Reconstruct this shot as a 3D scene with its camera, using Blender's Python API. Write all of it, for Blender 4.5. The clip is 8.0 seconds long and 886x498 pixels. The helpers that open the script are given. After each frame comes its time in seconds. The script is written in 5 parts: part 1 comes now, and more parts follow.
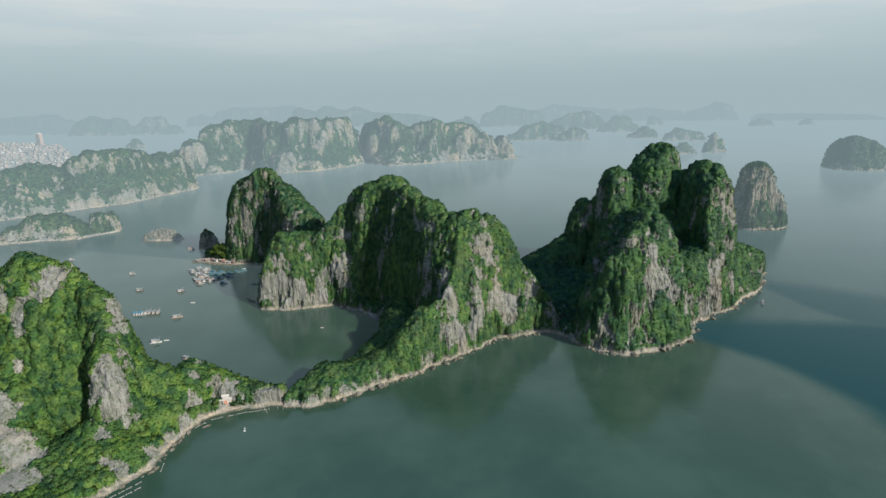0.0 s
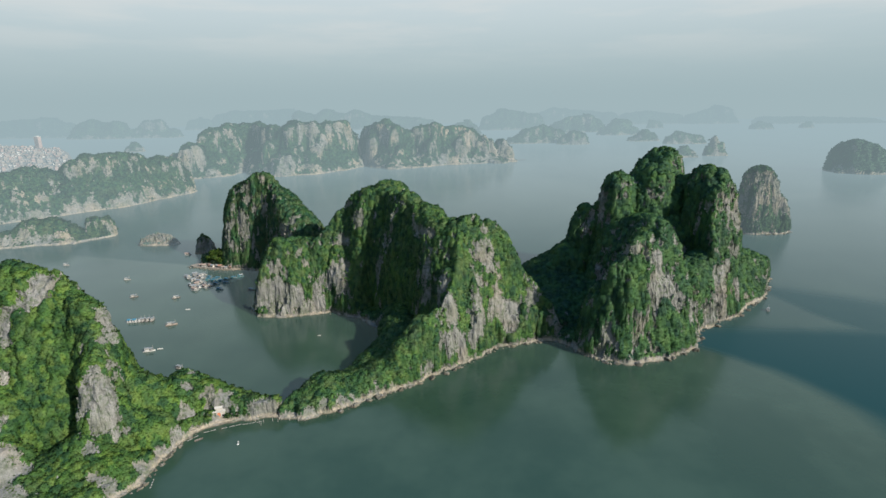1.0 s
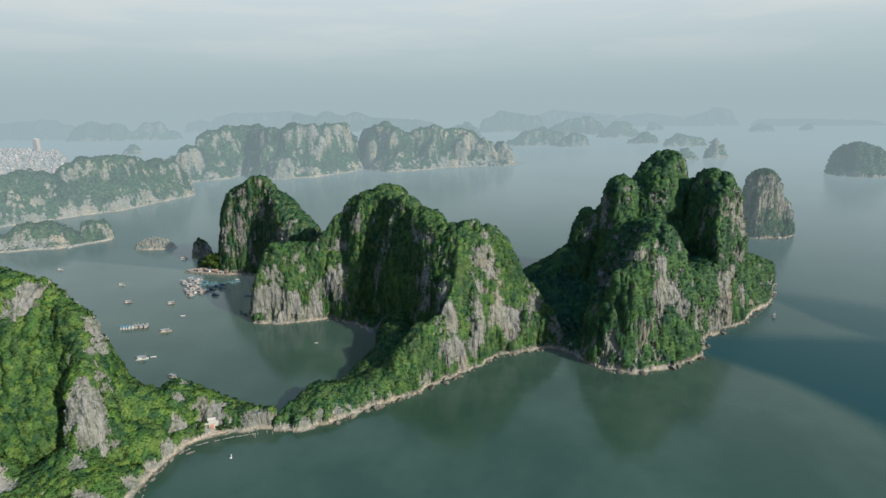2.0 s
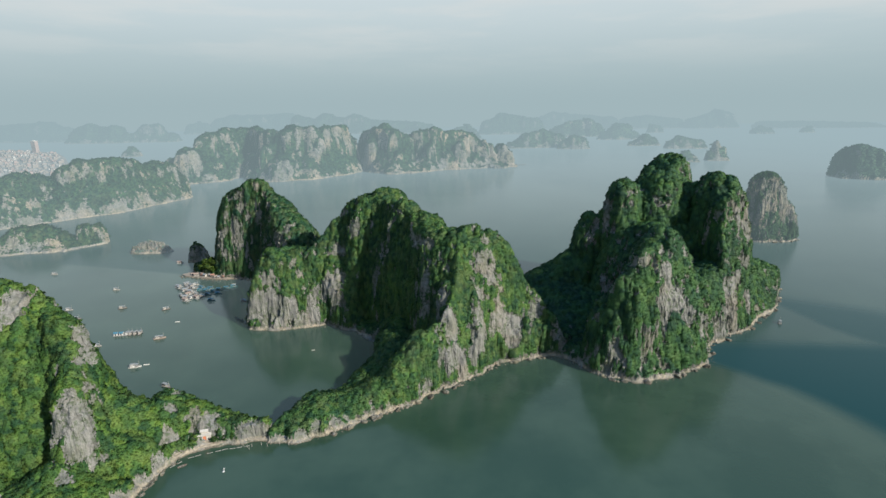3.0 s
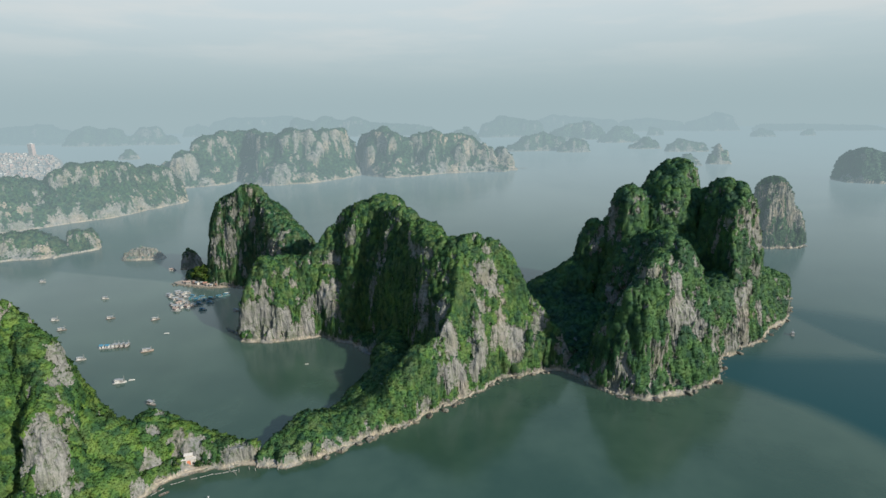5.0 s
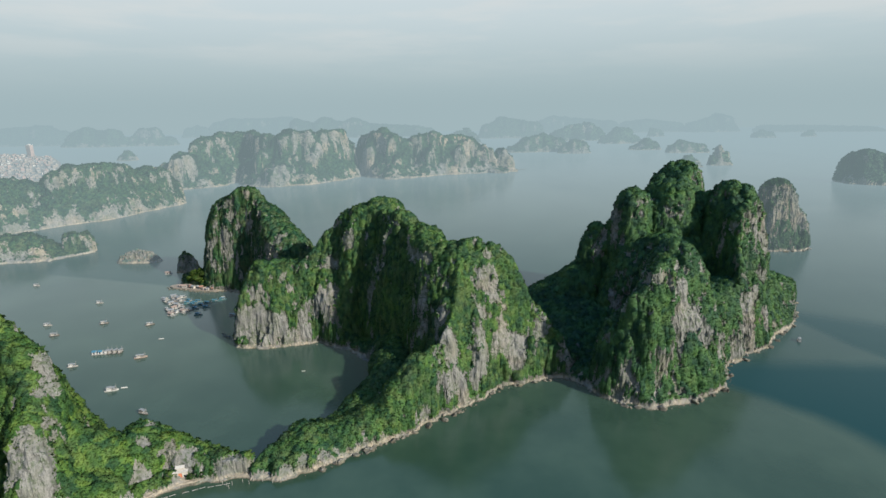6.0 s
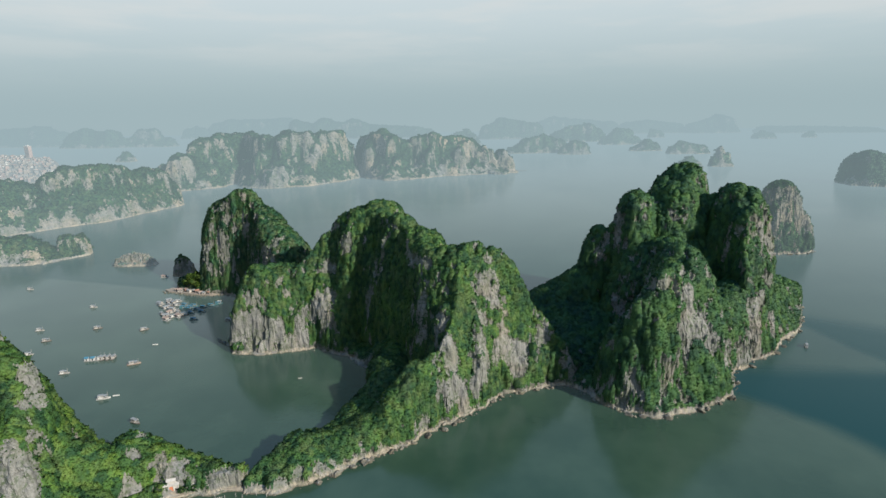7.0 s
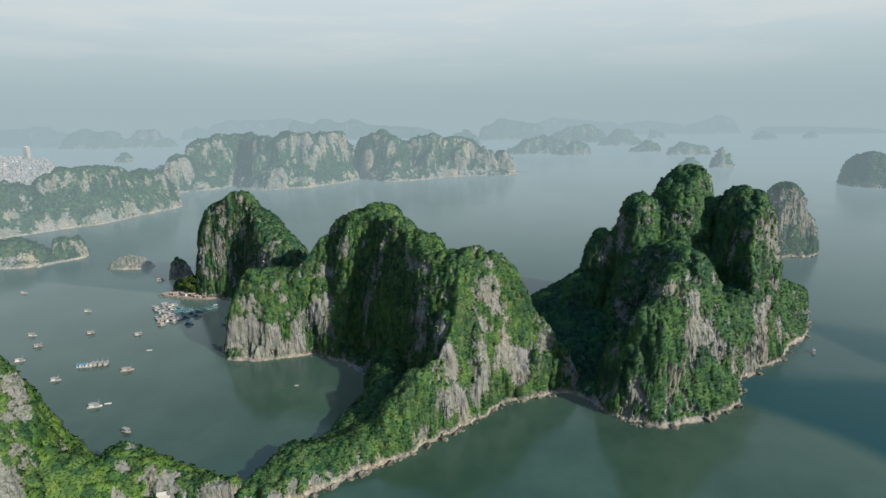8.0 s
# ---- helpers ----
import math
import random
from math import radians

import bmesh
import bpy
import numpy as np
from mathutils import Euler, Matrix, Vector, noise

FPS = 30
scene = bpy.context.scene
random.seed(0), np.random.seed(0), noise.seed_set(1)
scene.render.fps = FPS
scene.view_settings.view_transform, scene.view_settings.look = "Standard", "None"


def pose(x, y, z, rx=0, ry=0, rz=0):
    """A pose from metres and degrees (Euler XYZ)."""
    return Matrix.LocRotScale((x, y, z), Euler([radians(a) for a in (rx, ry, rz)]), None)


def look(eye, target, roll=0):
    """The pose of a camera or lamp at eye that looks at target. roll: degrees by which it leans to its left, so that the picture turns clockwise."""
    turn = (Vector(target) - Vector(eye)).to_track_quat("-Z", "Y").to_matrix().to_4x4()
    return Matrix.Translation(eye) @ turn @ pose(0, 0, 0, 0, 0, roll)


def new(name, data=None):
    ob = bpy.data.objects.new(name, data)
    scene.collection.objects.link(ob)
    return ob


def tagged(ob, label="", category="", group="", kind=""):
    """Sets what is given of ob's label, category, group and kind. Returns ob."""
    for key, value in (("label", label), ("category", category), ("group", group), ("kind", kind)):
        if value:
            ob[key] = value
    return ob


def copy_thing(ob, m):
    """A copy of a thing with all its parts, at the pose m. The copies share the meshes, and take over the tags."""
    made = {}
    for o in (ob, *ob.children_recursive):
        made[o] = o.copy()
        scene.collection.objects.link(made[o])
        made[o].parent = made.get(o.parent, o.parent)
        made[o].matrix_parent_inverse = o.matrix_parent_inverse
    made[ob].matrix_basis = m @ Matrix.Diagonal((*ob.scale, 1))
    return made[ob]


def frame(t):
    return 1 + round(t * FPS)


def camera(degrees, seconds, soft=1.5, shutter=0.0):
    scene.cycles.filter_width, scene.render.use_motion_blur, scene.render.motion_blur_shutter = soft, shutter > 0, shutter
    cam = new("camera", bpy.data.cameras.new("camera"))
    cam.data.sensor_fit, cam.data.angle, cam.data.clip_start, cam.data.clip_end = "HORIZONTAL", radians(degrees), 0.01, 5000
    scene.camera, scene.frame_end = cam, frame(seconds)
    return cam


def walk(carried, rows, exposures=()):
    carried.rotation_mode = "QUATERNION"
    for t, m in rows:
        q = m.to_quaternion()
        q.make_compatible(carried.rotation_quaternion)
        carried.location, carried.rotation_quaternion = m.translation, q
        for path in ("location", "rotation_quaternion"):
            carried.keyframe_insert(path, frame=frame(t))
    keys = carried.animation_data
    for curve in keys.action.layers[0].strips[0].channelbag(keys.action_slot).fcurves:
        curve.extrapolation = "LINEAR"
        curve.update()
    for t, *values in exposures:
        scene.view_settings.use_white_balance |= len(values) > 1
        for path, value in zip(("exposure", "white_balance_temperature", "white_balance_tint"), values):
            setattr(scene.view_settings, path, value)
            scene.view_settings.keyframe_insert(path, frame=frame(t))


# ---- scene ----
cam = camera(80.0, 8.0, soft=1.5)
PATH = [
    (0.0, (-0.04, -1.86, 200.18), -15.932, -0.19, -0.80),
    (1.0, (0.14, 8.05, 200.59), -15.634, -0.22, -0.79),
    (2.0, (0.33, 17.91, 200.98), -15.397, -0.25, -0.78),
    (3.0, (0.51, 27.73, 201.36), -15.210, -0.28, -0.77),
    (4.0, (0.69, 37.51, 201.72), -15.063, -0.30, -0.76),
    (5.0, (0.86, 47.24, 202.07), -14.946, -0.33, -0.75),
    (6.0, (1.04, 56.93, 202.40), -14.849, -0.35, -0.74),
    (7.0, (1.22, 66.58, 202.72), -14.762, -0.37, -0.74),
    (8.0, (1.40, 76.18, 203.02), -14.674, -0.38, -0.73),
]


def flown(eye, pitch, yaw, roll):
    """The drone's pose: pitch up, yaw to the left, roll as look() takes it."""
    a, b = radians(pitch), radians(yaw)
    way = Vector((-math.sin(b) * math.cos(a), math.cos(b) * math.cos(a), math.sin(a)))
    return look(eye, Vector(eye) + way, roll)


walk(cam, [(t, flown(eye, p, y, r)) for t, eye, p, y, r in PATH])

# ---- world and sun ----
SUN = Vector((1.0, -0.72, 0.66)).normalized()
world = bpy.data.worlds.new("hazy_sky")
scene.world = world
world.use_nodes = True


class Nodes:
    """Short hand for building a node tree."""

    def __init__(self, tree):
        self.tree = tree
        tree.nodes.clear()

    def add(self, kind, **values):
        node = self.tree.nodes.new(kind)
        for key, value in values.items():
            if key in node.inputs:
                node.inputs[key].default_value = value
        return node

    def join(self, a, b):
        self.tree.links.new(a, b)

    def feed(self, socket, value):
        if isinstance(value, bpy.types.NodeSocket):
            self.join(value, socket)
        else:
            socket.default_value = value

    def math(self, op, a, b=0.0, c=0.0):
        node = self.tree.nodes.new("ShaderNodeMath")
        node.operation = op
        for socket, value in zip(node.inputs, (a, b, c)):
            self.feed(socket, value)
        return node.outputs[0]

    def mix(self, f, a, b, blend="MIX"):
        node = self.tree.nodes.new("ShaderNodeMix")
        node.data_type, node.blend_type = "RGBA", blend
        for socket, value in ((node.inputs[0], f), (node.inputs[6], a), (node.inputs[7], b)):
            if isinstance(value, tuple) and len(value) == 3:
                value = (*value, 1.0)
            self.feed(socket, value)
        return node.outputs[2]

    def noise(self, vector, scale, detail=4.0, rough=0.55):
        node = self.tree.nodes.new("ShaderNodeTexNoise")
        node.inputs["Scale"].default_value, node.inputs["Detail"].default_value, node.inputs["Roughness"].default_value = scale, detail, rough
        self.join(vector, node.inputs["Vector"])
        return node.outputs["Fac"]

    def span(self, value, low, high, to_low=0.0, to_high=1.0):
        node = self.tree.nodes.new("ShaderNodeMapRange")
        node.interpolation_type = "SMOOTHSTEP"
        for socket, v in zip(node.inputs, (value, low, high, to_low, to_high)):
            self.feed(socket, v)
        return node.outputs[0]

    def cells(self, vector, scale, bend):
        """Broken blocks: a random tone for each, and the distance from its cracks."""
        out = []
        shift = self.tree.nodes.new("ShaderNodeVectorMath")
        shift.operation = "ADD"
        self.join(vector, shift.inputs[0])
        self.join(self.math("MULTIPLY", bend, 6.0), shift.inputs[1])
        for feature in ("F1", "DISTANCE_TO_EDGE"):
            node = self.tree.nodes.new("ShaderNodeTexVoronoi")
            node.feature = feature
            node.inputs["Scale"].default_value = scale
            self.join(shift.outputs[0], node.inputs["Vector"])
            out.append(node.outputs["Color" if feature == "F1" else "Distance"])
        tone = self.tree.nodes.new("ShaderNodeSeparateColor")
        self.join(out[0], tone.inputs[0])
        return tone.outputs[0], out[1]

    def scaled(self, vector, factors):
        node = self.tree.nodes.new("ShaderNodeMapping")
        node.inputs["Scale"].default_value = factors
        self.join(vector, node.inputs["Vector"])
        return node.outputs[0]


w = Nodes(world.node_tree)
sky = w.add("ShaderNodeTexSky")
sky.sky_type, sky.sun_disc = "NISHITA", False
sky.sun_elevation, sky.sun_rotation = math.asin(SUN.z), math.atan2(SUN.x, SUN.y)
sky.altitude, sky.air_density, sky.dust_density, sky.ozone_density = 200.0, 1.0, 4.0, 1.0
way = w.add("ShaderNodeTexCoord").outputs["Generated"]
split = w.add("ShaderNodeSeparateXYZ")
w.join(way, split.inputs[0])
height = split.outputs["Z"]
# moist haze: grey-blue at the horizon, paler higher up, with thin streaks of cloud
low_haze, high_haze = (0.204, 0.266, 0.284), (0.333, 0.384, 0.402)
haze = w.mix(w.span(height, 0.0, 0.20), low_haze, high_haze)
cloud = w.span(w.noise(w.scaled(way, (1.6, 1.6, 11.0)), 2.2, 5.0, 0.55), 0.42, 0.66)
cloud = w.math("MULTIPLY", cloud, w.span(height, 0.03, 0.16))
haze = w.mix(w.math("MULTIPLY", cloud, 0.42), haze, (0.400, 0.405, 0.395))
haze = w.mix(w.span(height, 0.38, 0.9), haze, (0.11, 0.33, 0.68))
thick = w.span(height, 0.14, 0.60, 0.97, 0.7)
clear = w.mix(1.0, sky.outputs[0], (0.07, 0.07, 0.07), "MULTIPLY")
back = w.add("ShaderNodeBackground")
w.join(w.mix(thick, clear, haze), back.inputs["Color"])
back.inputs["Strength"].default_value = 1.0
w.join(back.outputs[0], w.add("ShaderNodeOutputWorld").inputs["Surface"])

sun = new("sun", bpy.data.lights.new("sun", "SUN"))
sun.data.energy, sun.data.angle, sun.data.color = 5.0, radians(1.0), (1.0, 0.92, 0.79)
sun.matrix_world = look(SUN * 1000, (0, 0, 0))
scene.view_settings.exposure = 0.85

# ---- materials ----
# colour of the emission that paints haze into far materials
HAZE_GLOW = (0.196, 0.259, 0.282)


def material(name):
    mat = bpy.data.materials.new(name)
    mat.use_nodes = True
    return mat, Nodes(mat.node_tree)


def finish(mat, n, shader, haze_mix=0.0):
    """Ends a material. The last argument mixes in haze-coloured emission, painting haze onto the surface."""
    if haze_mix:
        glow = n.add("ShaderNodeEmission", Color=(*HAZE_GLOW, 1.0))
        mixed = n.add("ShaderNodeMixShader", Fac=haze_mix)
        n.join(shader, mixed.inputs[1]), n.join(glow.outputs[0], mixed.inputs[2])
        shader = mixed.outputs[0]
    n.join(shader, n.add("ShaderNodeOutputMaterial").inputs["Surface"])
    return mat


def plain(name, colour, rough=0.6, metal=0.0, grain=0.12, scale=1.5, haze_mix=0.0):
    """Paint, planks, cloth and the like: one colour with blotches and fine dirt."""
    mat, n = material(name)
    at = n.add("ShaderNodeTexCoord").outputs["Object"]
    spots = n.math("MULTIPLY", n.span(n.noise(at, scale), 0.3, 0.7), n.span(n.noise(at, scale * 6), 0.25, 0.75, 0.6, 1.0))
    dark = tuple(c * (1 - 2.5 * grain) for c in colour)
    shade = n.add("ShaderNodeBsdfPrincipled", Roughness=rough, Metallic=metal)
    n.join(n.mix(spots, dark, colour), shade.inputs["Base Color"])
    return finish(mat, n, shade.outputs[0], haze_mix)


def limestone(name, haze_mix=0.0, coarse=1.0, warm=0.0, pale=1.0):
    """Weathered karst limestone: pale grey slabs, stained down the face, ochre where it broke off, bleached at the tide line."""
    mat, n = material(name)
    at = n.add("ShaderNodeTexCoord").outputs["Object"]
    place = n.add("ShaderNodeSeparateXYZ")
    n.join(at, place.inputs[0])
    big = n.noise(at, 0.035 / coarse, 4)
    mid = n.noise(n.scaled(at, (1, 1, 0.30)), 0.13 / coarse, 5, 0.6)
    streak = n.noise(n.scaled(at, (1, 1, 0.10)), 0.55 / coarse, 5, 0.65)
    fine = n.noise(at, 1.1 / coarse, 6, 0.7)
    blocks, _ = n.cells(n.scaled(at, (1, 1, 0.55)), 0.24 / coarse, mid)
    slabs, joints = n.cells(n.scaled(at, (1, 1, 0.40)), 0.085 / coarse, mid)
    colour = n.mix(n.span(mid, 0.28, 0.68), (0.105, 0.108, 0.108), (0.205, 0.203, 0.200))
    colour = n.mix(n.math("MULTIPLY", n.math("ADD", blocks, n.math("MULTIPLY", slabs, 1.6)), 0.20), colour, (0.285, 0.283, 0.278))
    colour = n.mix(n.span(big, 0.50 - 0.1 * warm, 0.70, 0.0, 0.3 + 0.5 * warm), colour, (0.36, 0.285, 0.21))
    colour = n.mix(n.span(streak, 0.56, 0.72, 0.0, 0.45), colour, (0.06, 0.064, 0.06))
    colour = n.mix(n.span(streak, 0.43, 0.28, 0.0, 0.6), colour, (0.40, 0.39, 0.37))
    colour = n.mix(n.span(joints, 0.03, 0.0, 0.0, 0.35), colour, (0.05, 0.053, 0.05))
    herbs = n.math("MULTIPLY", n.span(n.noise(at, 0.34 / coarse, 5, 0.75), 0.50, 0.60), n.span(n.noise(at, 0.06 / coarse, 2), 0.32, 0.58, 0.12, 1.0))
    colour = n.mix(n.math("MULTIPLY", herbs, 0.75), colour, (0.045, 0.080, 0.028))
    lichen = n.math("MULTIPLY", n.span(n.noise(n.scaled(at, (1, 1, 0.5)), 0.10 / coarse, 5, 0.7), 0.42, 0.64), 0.42)
    colour = n.mix(lichen, colour, (0.088, 0.104, 0.064))
    colour = n.mix(1.0, colour, n.span(fine, 0.25, 0.75, 0.74, 1.2), "MULTIPLY")
    colour = n.mix(1.0, colour, (0.98 * pale, pale, 0.985 * pale), "MULTIPLY")
    tide = n.math("ADD", place.outputs["Z"], n.math("MULTIPLY", n.math("SUBTRACT", fine, 0.5), 3.0))
    colour = n.mix(n.math("MULTIPLY", n.span(tide, 3.6, 1.4), n.math("MULTIPLY", n.span(streak, 0.35, 0.6, 0.9, 0.3), n.span(n.noise(at, 0.09, 4, 0.7), 0.40, 0.58, 0.1, 1.0))), colour, (0.285, 0.245, 0.19))
    colour = n.mix(n.span(tide, 0.7, 0.3, 0.0, 0.9), colour, (0.07, 0.065, 0.05))
    bump = n.add("ShaderNodeBump", Strength=0.75, Distance=1.0 * coarse)
    relief = n.math("ADD", n.math("ADD", mid, n.math("ADD", n.math("MULTIPLY", blocks, 0.25), n.math("MULTIPLY", slabs, 0.4))), n.math("ADD", n.math("MULTIPLY", streak, 0.9), n.math("MULTIPLY", fine, 0.45)))
    n.join(relief, bump.inputs["Height"])
    shade = n.add("ShaderNodeBsdfPrincipled", **{"Roughness": 0.95, "Specular IOR Level": 0.2})
    n.join(colour, shade.inputs["Base Color"]), n.join(bump.outputs[0], shade.inputs["Normal"])
    return finish(mat, n, shade.outputs[0], haze_mix)


def foliage(name, haze_mix=0.0, fresh=0.0, coarse=1.0, cool=0.0, dry=0.4, canopy=False):
    """Broad-leaved evergreen crowns: dark to yellow green by stand, by crown and by spray. canopy: the closed crowns below the loose sprays."""
    mat, n = material(name)
    at = n.add("ShaderNodeTexCoord").outputs["Object"]
    stand, crown = n.noise(at, 0.035 / coarse, 3), n.noise(at, 0.30 / coarse, 4, 0.65)
    each = n.add("ShaderNodeAttribute")
    each.attribute_name = "crown_tone"
    tone = n.math("ADD", n.math("MULTIPLY", stand, 0.5), n.math("ADD", n.math("MULTIPLY", crown, 0.45), n.math("MULTIPLY", each.outputs["Fac"], 0.34)))
    colour = n.mix(n.span(tone, 0.42, 0.78), (0.007 + 0.003 * fresh, 0.034 + 0.005 * fresh, 0.019 - 0.006 * fresh), (0.031 + 0.015 * fresh, 0.088 + 0.014 * fresh, 0.024 - 0.008 * fresh))
    colour = n.mix(n.span(tone, 0.78 - 0.14 * fresh, 0.98 - 0.12 * fresh, 0.0, 0.5), colour, (0.098, 0.155, 0.020))
    scrub = n.math("ADD", n.math("MULTIPLY", n.noise(at, 0.09 / coarse, 5, 0.7), 0.8), n.math("MULTIPLY", each.outputs["Fac"], 0.2))
    colour = n.mix(n.span(scrub, 0.42, 0.66, 0.0, dry), colour, (0.070, 0.082, 0.040))
    fine = n.noise(at, 1.1 / coarse, 4, 0.7)
    colour = n.mix(1.0, colour, n.span(fine, 0.3, 0.7, 0.74, 1.2), "MULTIPLY")
    colour = n.mix(cool, colour, n.mix(n.span(tone, 0.45, 0.95), (0.006, 0.034, 0.022), (0.022, 0.074, 0.026)))
    leaf = n.add("ShaderNodeBsdfPrincipled", **{"Roughness": 0.7, "Specular IOR Level": 0.22})
    n.join(colour, leaf.inputs["Base Color"])
    if canopy:
        bump = n.add("ShaderNodeBump", Strength=0.7, Distance=0.9 * coarse)
        n.join(fine, bump.inputs["Height"]), n.join(bump.outputs[0], leaf.inputs["Normal"])
        return finish(mat, n, leaf.outputs[0], haze_mix)
    thin = n.add("ShaderNodeBsdfTranslucent")
    n.join(n.mix(1.0, colour, (1.2, 1.3, 0.7), "MULTIPLY"), thin.inputs["Color"])
    both = n.add("ShaderNodeMixShader", Fac=0.35)
    n.join(leaf.outputs[0], both.inputs[1]), n.join(thin.outputs[0], both.inputs[2])
    return finish(mat, n, both.outputs[0], haze_mix)


def sea_water():
    """Silty green bay water with fine ripples; a breeze roughens it in lanes. Haze over the water is painted in as
    emission.
    """
    mat, n = material("sea_water")
    at = n.add("ShaderNodeTexCoord").outputs["Object"]
    place = n.add("ShaderNodeSeparateXYZ")
    n.join(at, place.inputs[0])
    x, y = place.outputs["X"], place.outputs["Y"]
    wide = n.noise(n.scaled(at, (1, 0.55, 1)), 0.004, 4)
    # breezy water beyond a curved line off the eastern karst, with a calmer tongue and a second lane behind it
    bend = n.math("MULTIPLY", n.math("SUBTRACT", n.noise(at, 0.02, 3), 0.5), 14.0)
    off = n.math("MAXIMUM", n.math("SUBTRACT", y, 285.0), 0.0)
    edge = n.math("ADD", bend, n.math("SUBTRACT", x, n.math("SUBTRACT", 272.0, n.math("MULTIPLY", n.math("MULTIPLY", off, off), 0.0042))))
    lane = n.math("ADD", bend, n.math("ADD", n.math("SUBTRACT", y, 446.0), n.math("MULTIPLY", n.math("SUBTRACT", x, 250.0), 0.10)))
    second = n.math("ADD", bend, n.math("SUBTRACT", n.math("SUBTRACT", x, 341.0), n.math("MULTIPLY", n.math("SUBTRACT", 500.0, y), 0.29)))
    behind = n.math("ADD", bend, n.math("ADD", n.math("SUBTRACT", y, 544.0), n.math("MULTIPLY", n.math("SUBTRACT", x, 369.0), 0.6)))
    first_lane = n.span(lane, 18.0, -16.0, 0.42, 0.96)
    second_lane = n.math("MULTIPLY", n.span(second, -14.0, 20.0), n.span(behind, 40.0, -24.0, 0.35, 0.78))
    breeze = n.math("MULTIPLY", n.span(edge, -12.0, 22.0), n.math("MAXIMUM", first_lane, second_lane))
    breeze = n.math("MULTIPLY", breeze, n.span(y, 1500.0, 560.0))
    breeze = n.math("MAXIMUM", breeze, n.math("MULTIPLY", n.span(wide, 0.45, 0.7), 0.22))
    breeze = n.math("MAXIMUM", breeze, n.math("MULTIPLY", n.math("MULTIPLY", n.span(x, 230.0, 430.0, 0.0, 0.34), n.span(y, 2000.0, 900.0)), n.span(n.noise(n.scaled(at, (0.3, 1, 1)), 0.012, 3), 0.3, 0.6, 0.6, 1.0)))
    silt = n.mix(n.span(n.noise(at, 0.013, 4, 0.6), 0.35, 0.68), (0.015, 0.035, 0.022), (0.026, 0.050, 0.033))
    # darker teal base in the lanes paints in the higher sky that ripples reflect
    colour = n.mix(breeze, silt, (0.004, 0.032, 0.037))
    ripple = n.math("ADD", n.noise(at, 0.35, 3), n.math("MULTIPLY", n.noise(at, 1.6, 2), 0.35))
    bump = n.add("ShaderNodeBump", Strength=0.10, Distance=0.4)
    n.join(ripple, bump.inputs["Height"])
    shade = n.add("ShaderNodeBsdfPrincipled", **{"IOR": 1.47, "Specular Tint": (0.76, 1.0, 1.0, 1.0)})
    n.join(n.math("ADD", 0.15, n.math("MULTIPLY", breeze, 0.18)), shade.inputs["Roughness"])
    # wavelets turned to the eye mirror less of the low sky
    n.join(n.math("SUBTRACT", 1.47, n.math("MULTIPLY", breeze, 0.30)), shade.inputs["IOR"])
    n.join(n.math("SUBTRACT", 0.5, n.math("MULTIPLY", breeze, 0.42)), shade.inputs["Specular IOR Level"])
    n.join(colour, shade.inputs["Base Color"]), n.join(bump.outputs[0], shade.inputs["Normal"])
    # painted haze: emission blended in from 270 m outwards, growing with distance
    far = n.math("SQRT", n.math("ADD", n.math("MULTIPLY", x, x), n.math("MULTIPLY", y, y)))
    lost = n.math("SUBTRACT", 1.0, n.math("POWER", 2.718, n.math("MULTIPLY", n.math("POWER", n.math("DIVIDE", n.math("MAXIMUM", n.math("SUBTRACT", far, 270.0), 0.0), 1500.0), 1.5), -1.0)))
    glow = n.add("ShaderNodeEmission", Color=(*HAZE_GLOW, 1.0))
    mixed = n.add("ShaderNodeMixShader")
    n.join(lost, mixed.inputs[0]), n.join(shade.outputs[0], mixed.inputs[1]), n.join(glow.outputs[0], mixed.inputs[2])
    return finish(mat, n, mixed.outputs[0])


ROCK = limestone("limestone", pale=0.72)
LEAF, CANOPY = (foliage("foliage", fresh=0.75, cool=0.28, dry=0.55, canopy=c) for c in (False, True))
LEAF_FRESH, CANOPY_FRESH = (foliage("fresh_foliage", fresh=0.8, dry=0.3, canopy=c) for c in (False, True))
LEAF_COOL, CANOPY_COOL = (foliage("blue_green_foliage", fresh=0.35, cool=0.42, dry=0.3, canopy=c) for c in (False, True))


# ---- helpers for meshes ----
def part(name, bm, mat, parent, label="", kind=""):
    """Links a bmesh as one mesh object under a thing or a part."""
    me = bpy.data.meshes.new(name)
    bm.to_mesh(me)
    bm.free()
    me.materials.append(mat)
    ob = new(name, me)
    ob.parent = parent
    return tagged(ob, label, kind=kind)


def thing(name, label, category, m=None, group="", kind=""):
    ob = new(name)
    if m:
        ob.matrix_world = m
    return tagged(ob, label, category, group, kind)


def quick_mesh(name, verts, faces, mats, index=None, smooth=False):
    """A mesh from numpy arrays of places and of triangles or quads."""
    me = bpy.data.meshes.new(name)
    sides = faces.shape[1]
    me.vertices.add(len(verts)), me.loops.add(faces.size), me.polygons.add(len(faces))
    me.vertices.foreach_set("co", verts.astype(np.float32).ravel())
    me.loops.foreach_set("vertex_index", faces.astype(np.int32).ravel())
    me.polygons.foreach_set("loop_start", np.arange(0, faces.size, sides, dtype=np.int32))
    for mat in mats:
        me.materials.append(mat)
    if index is not None:
        me.polygons.foreach_set("material_index", index.astype(np.int32))
    me.polygons.foreach_set("use_smooth", np.full(len(faces), smooth))
    me.update(calc_edges=True)
    return me


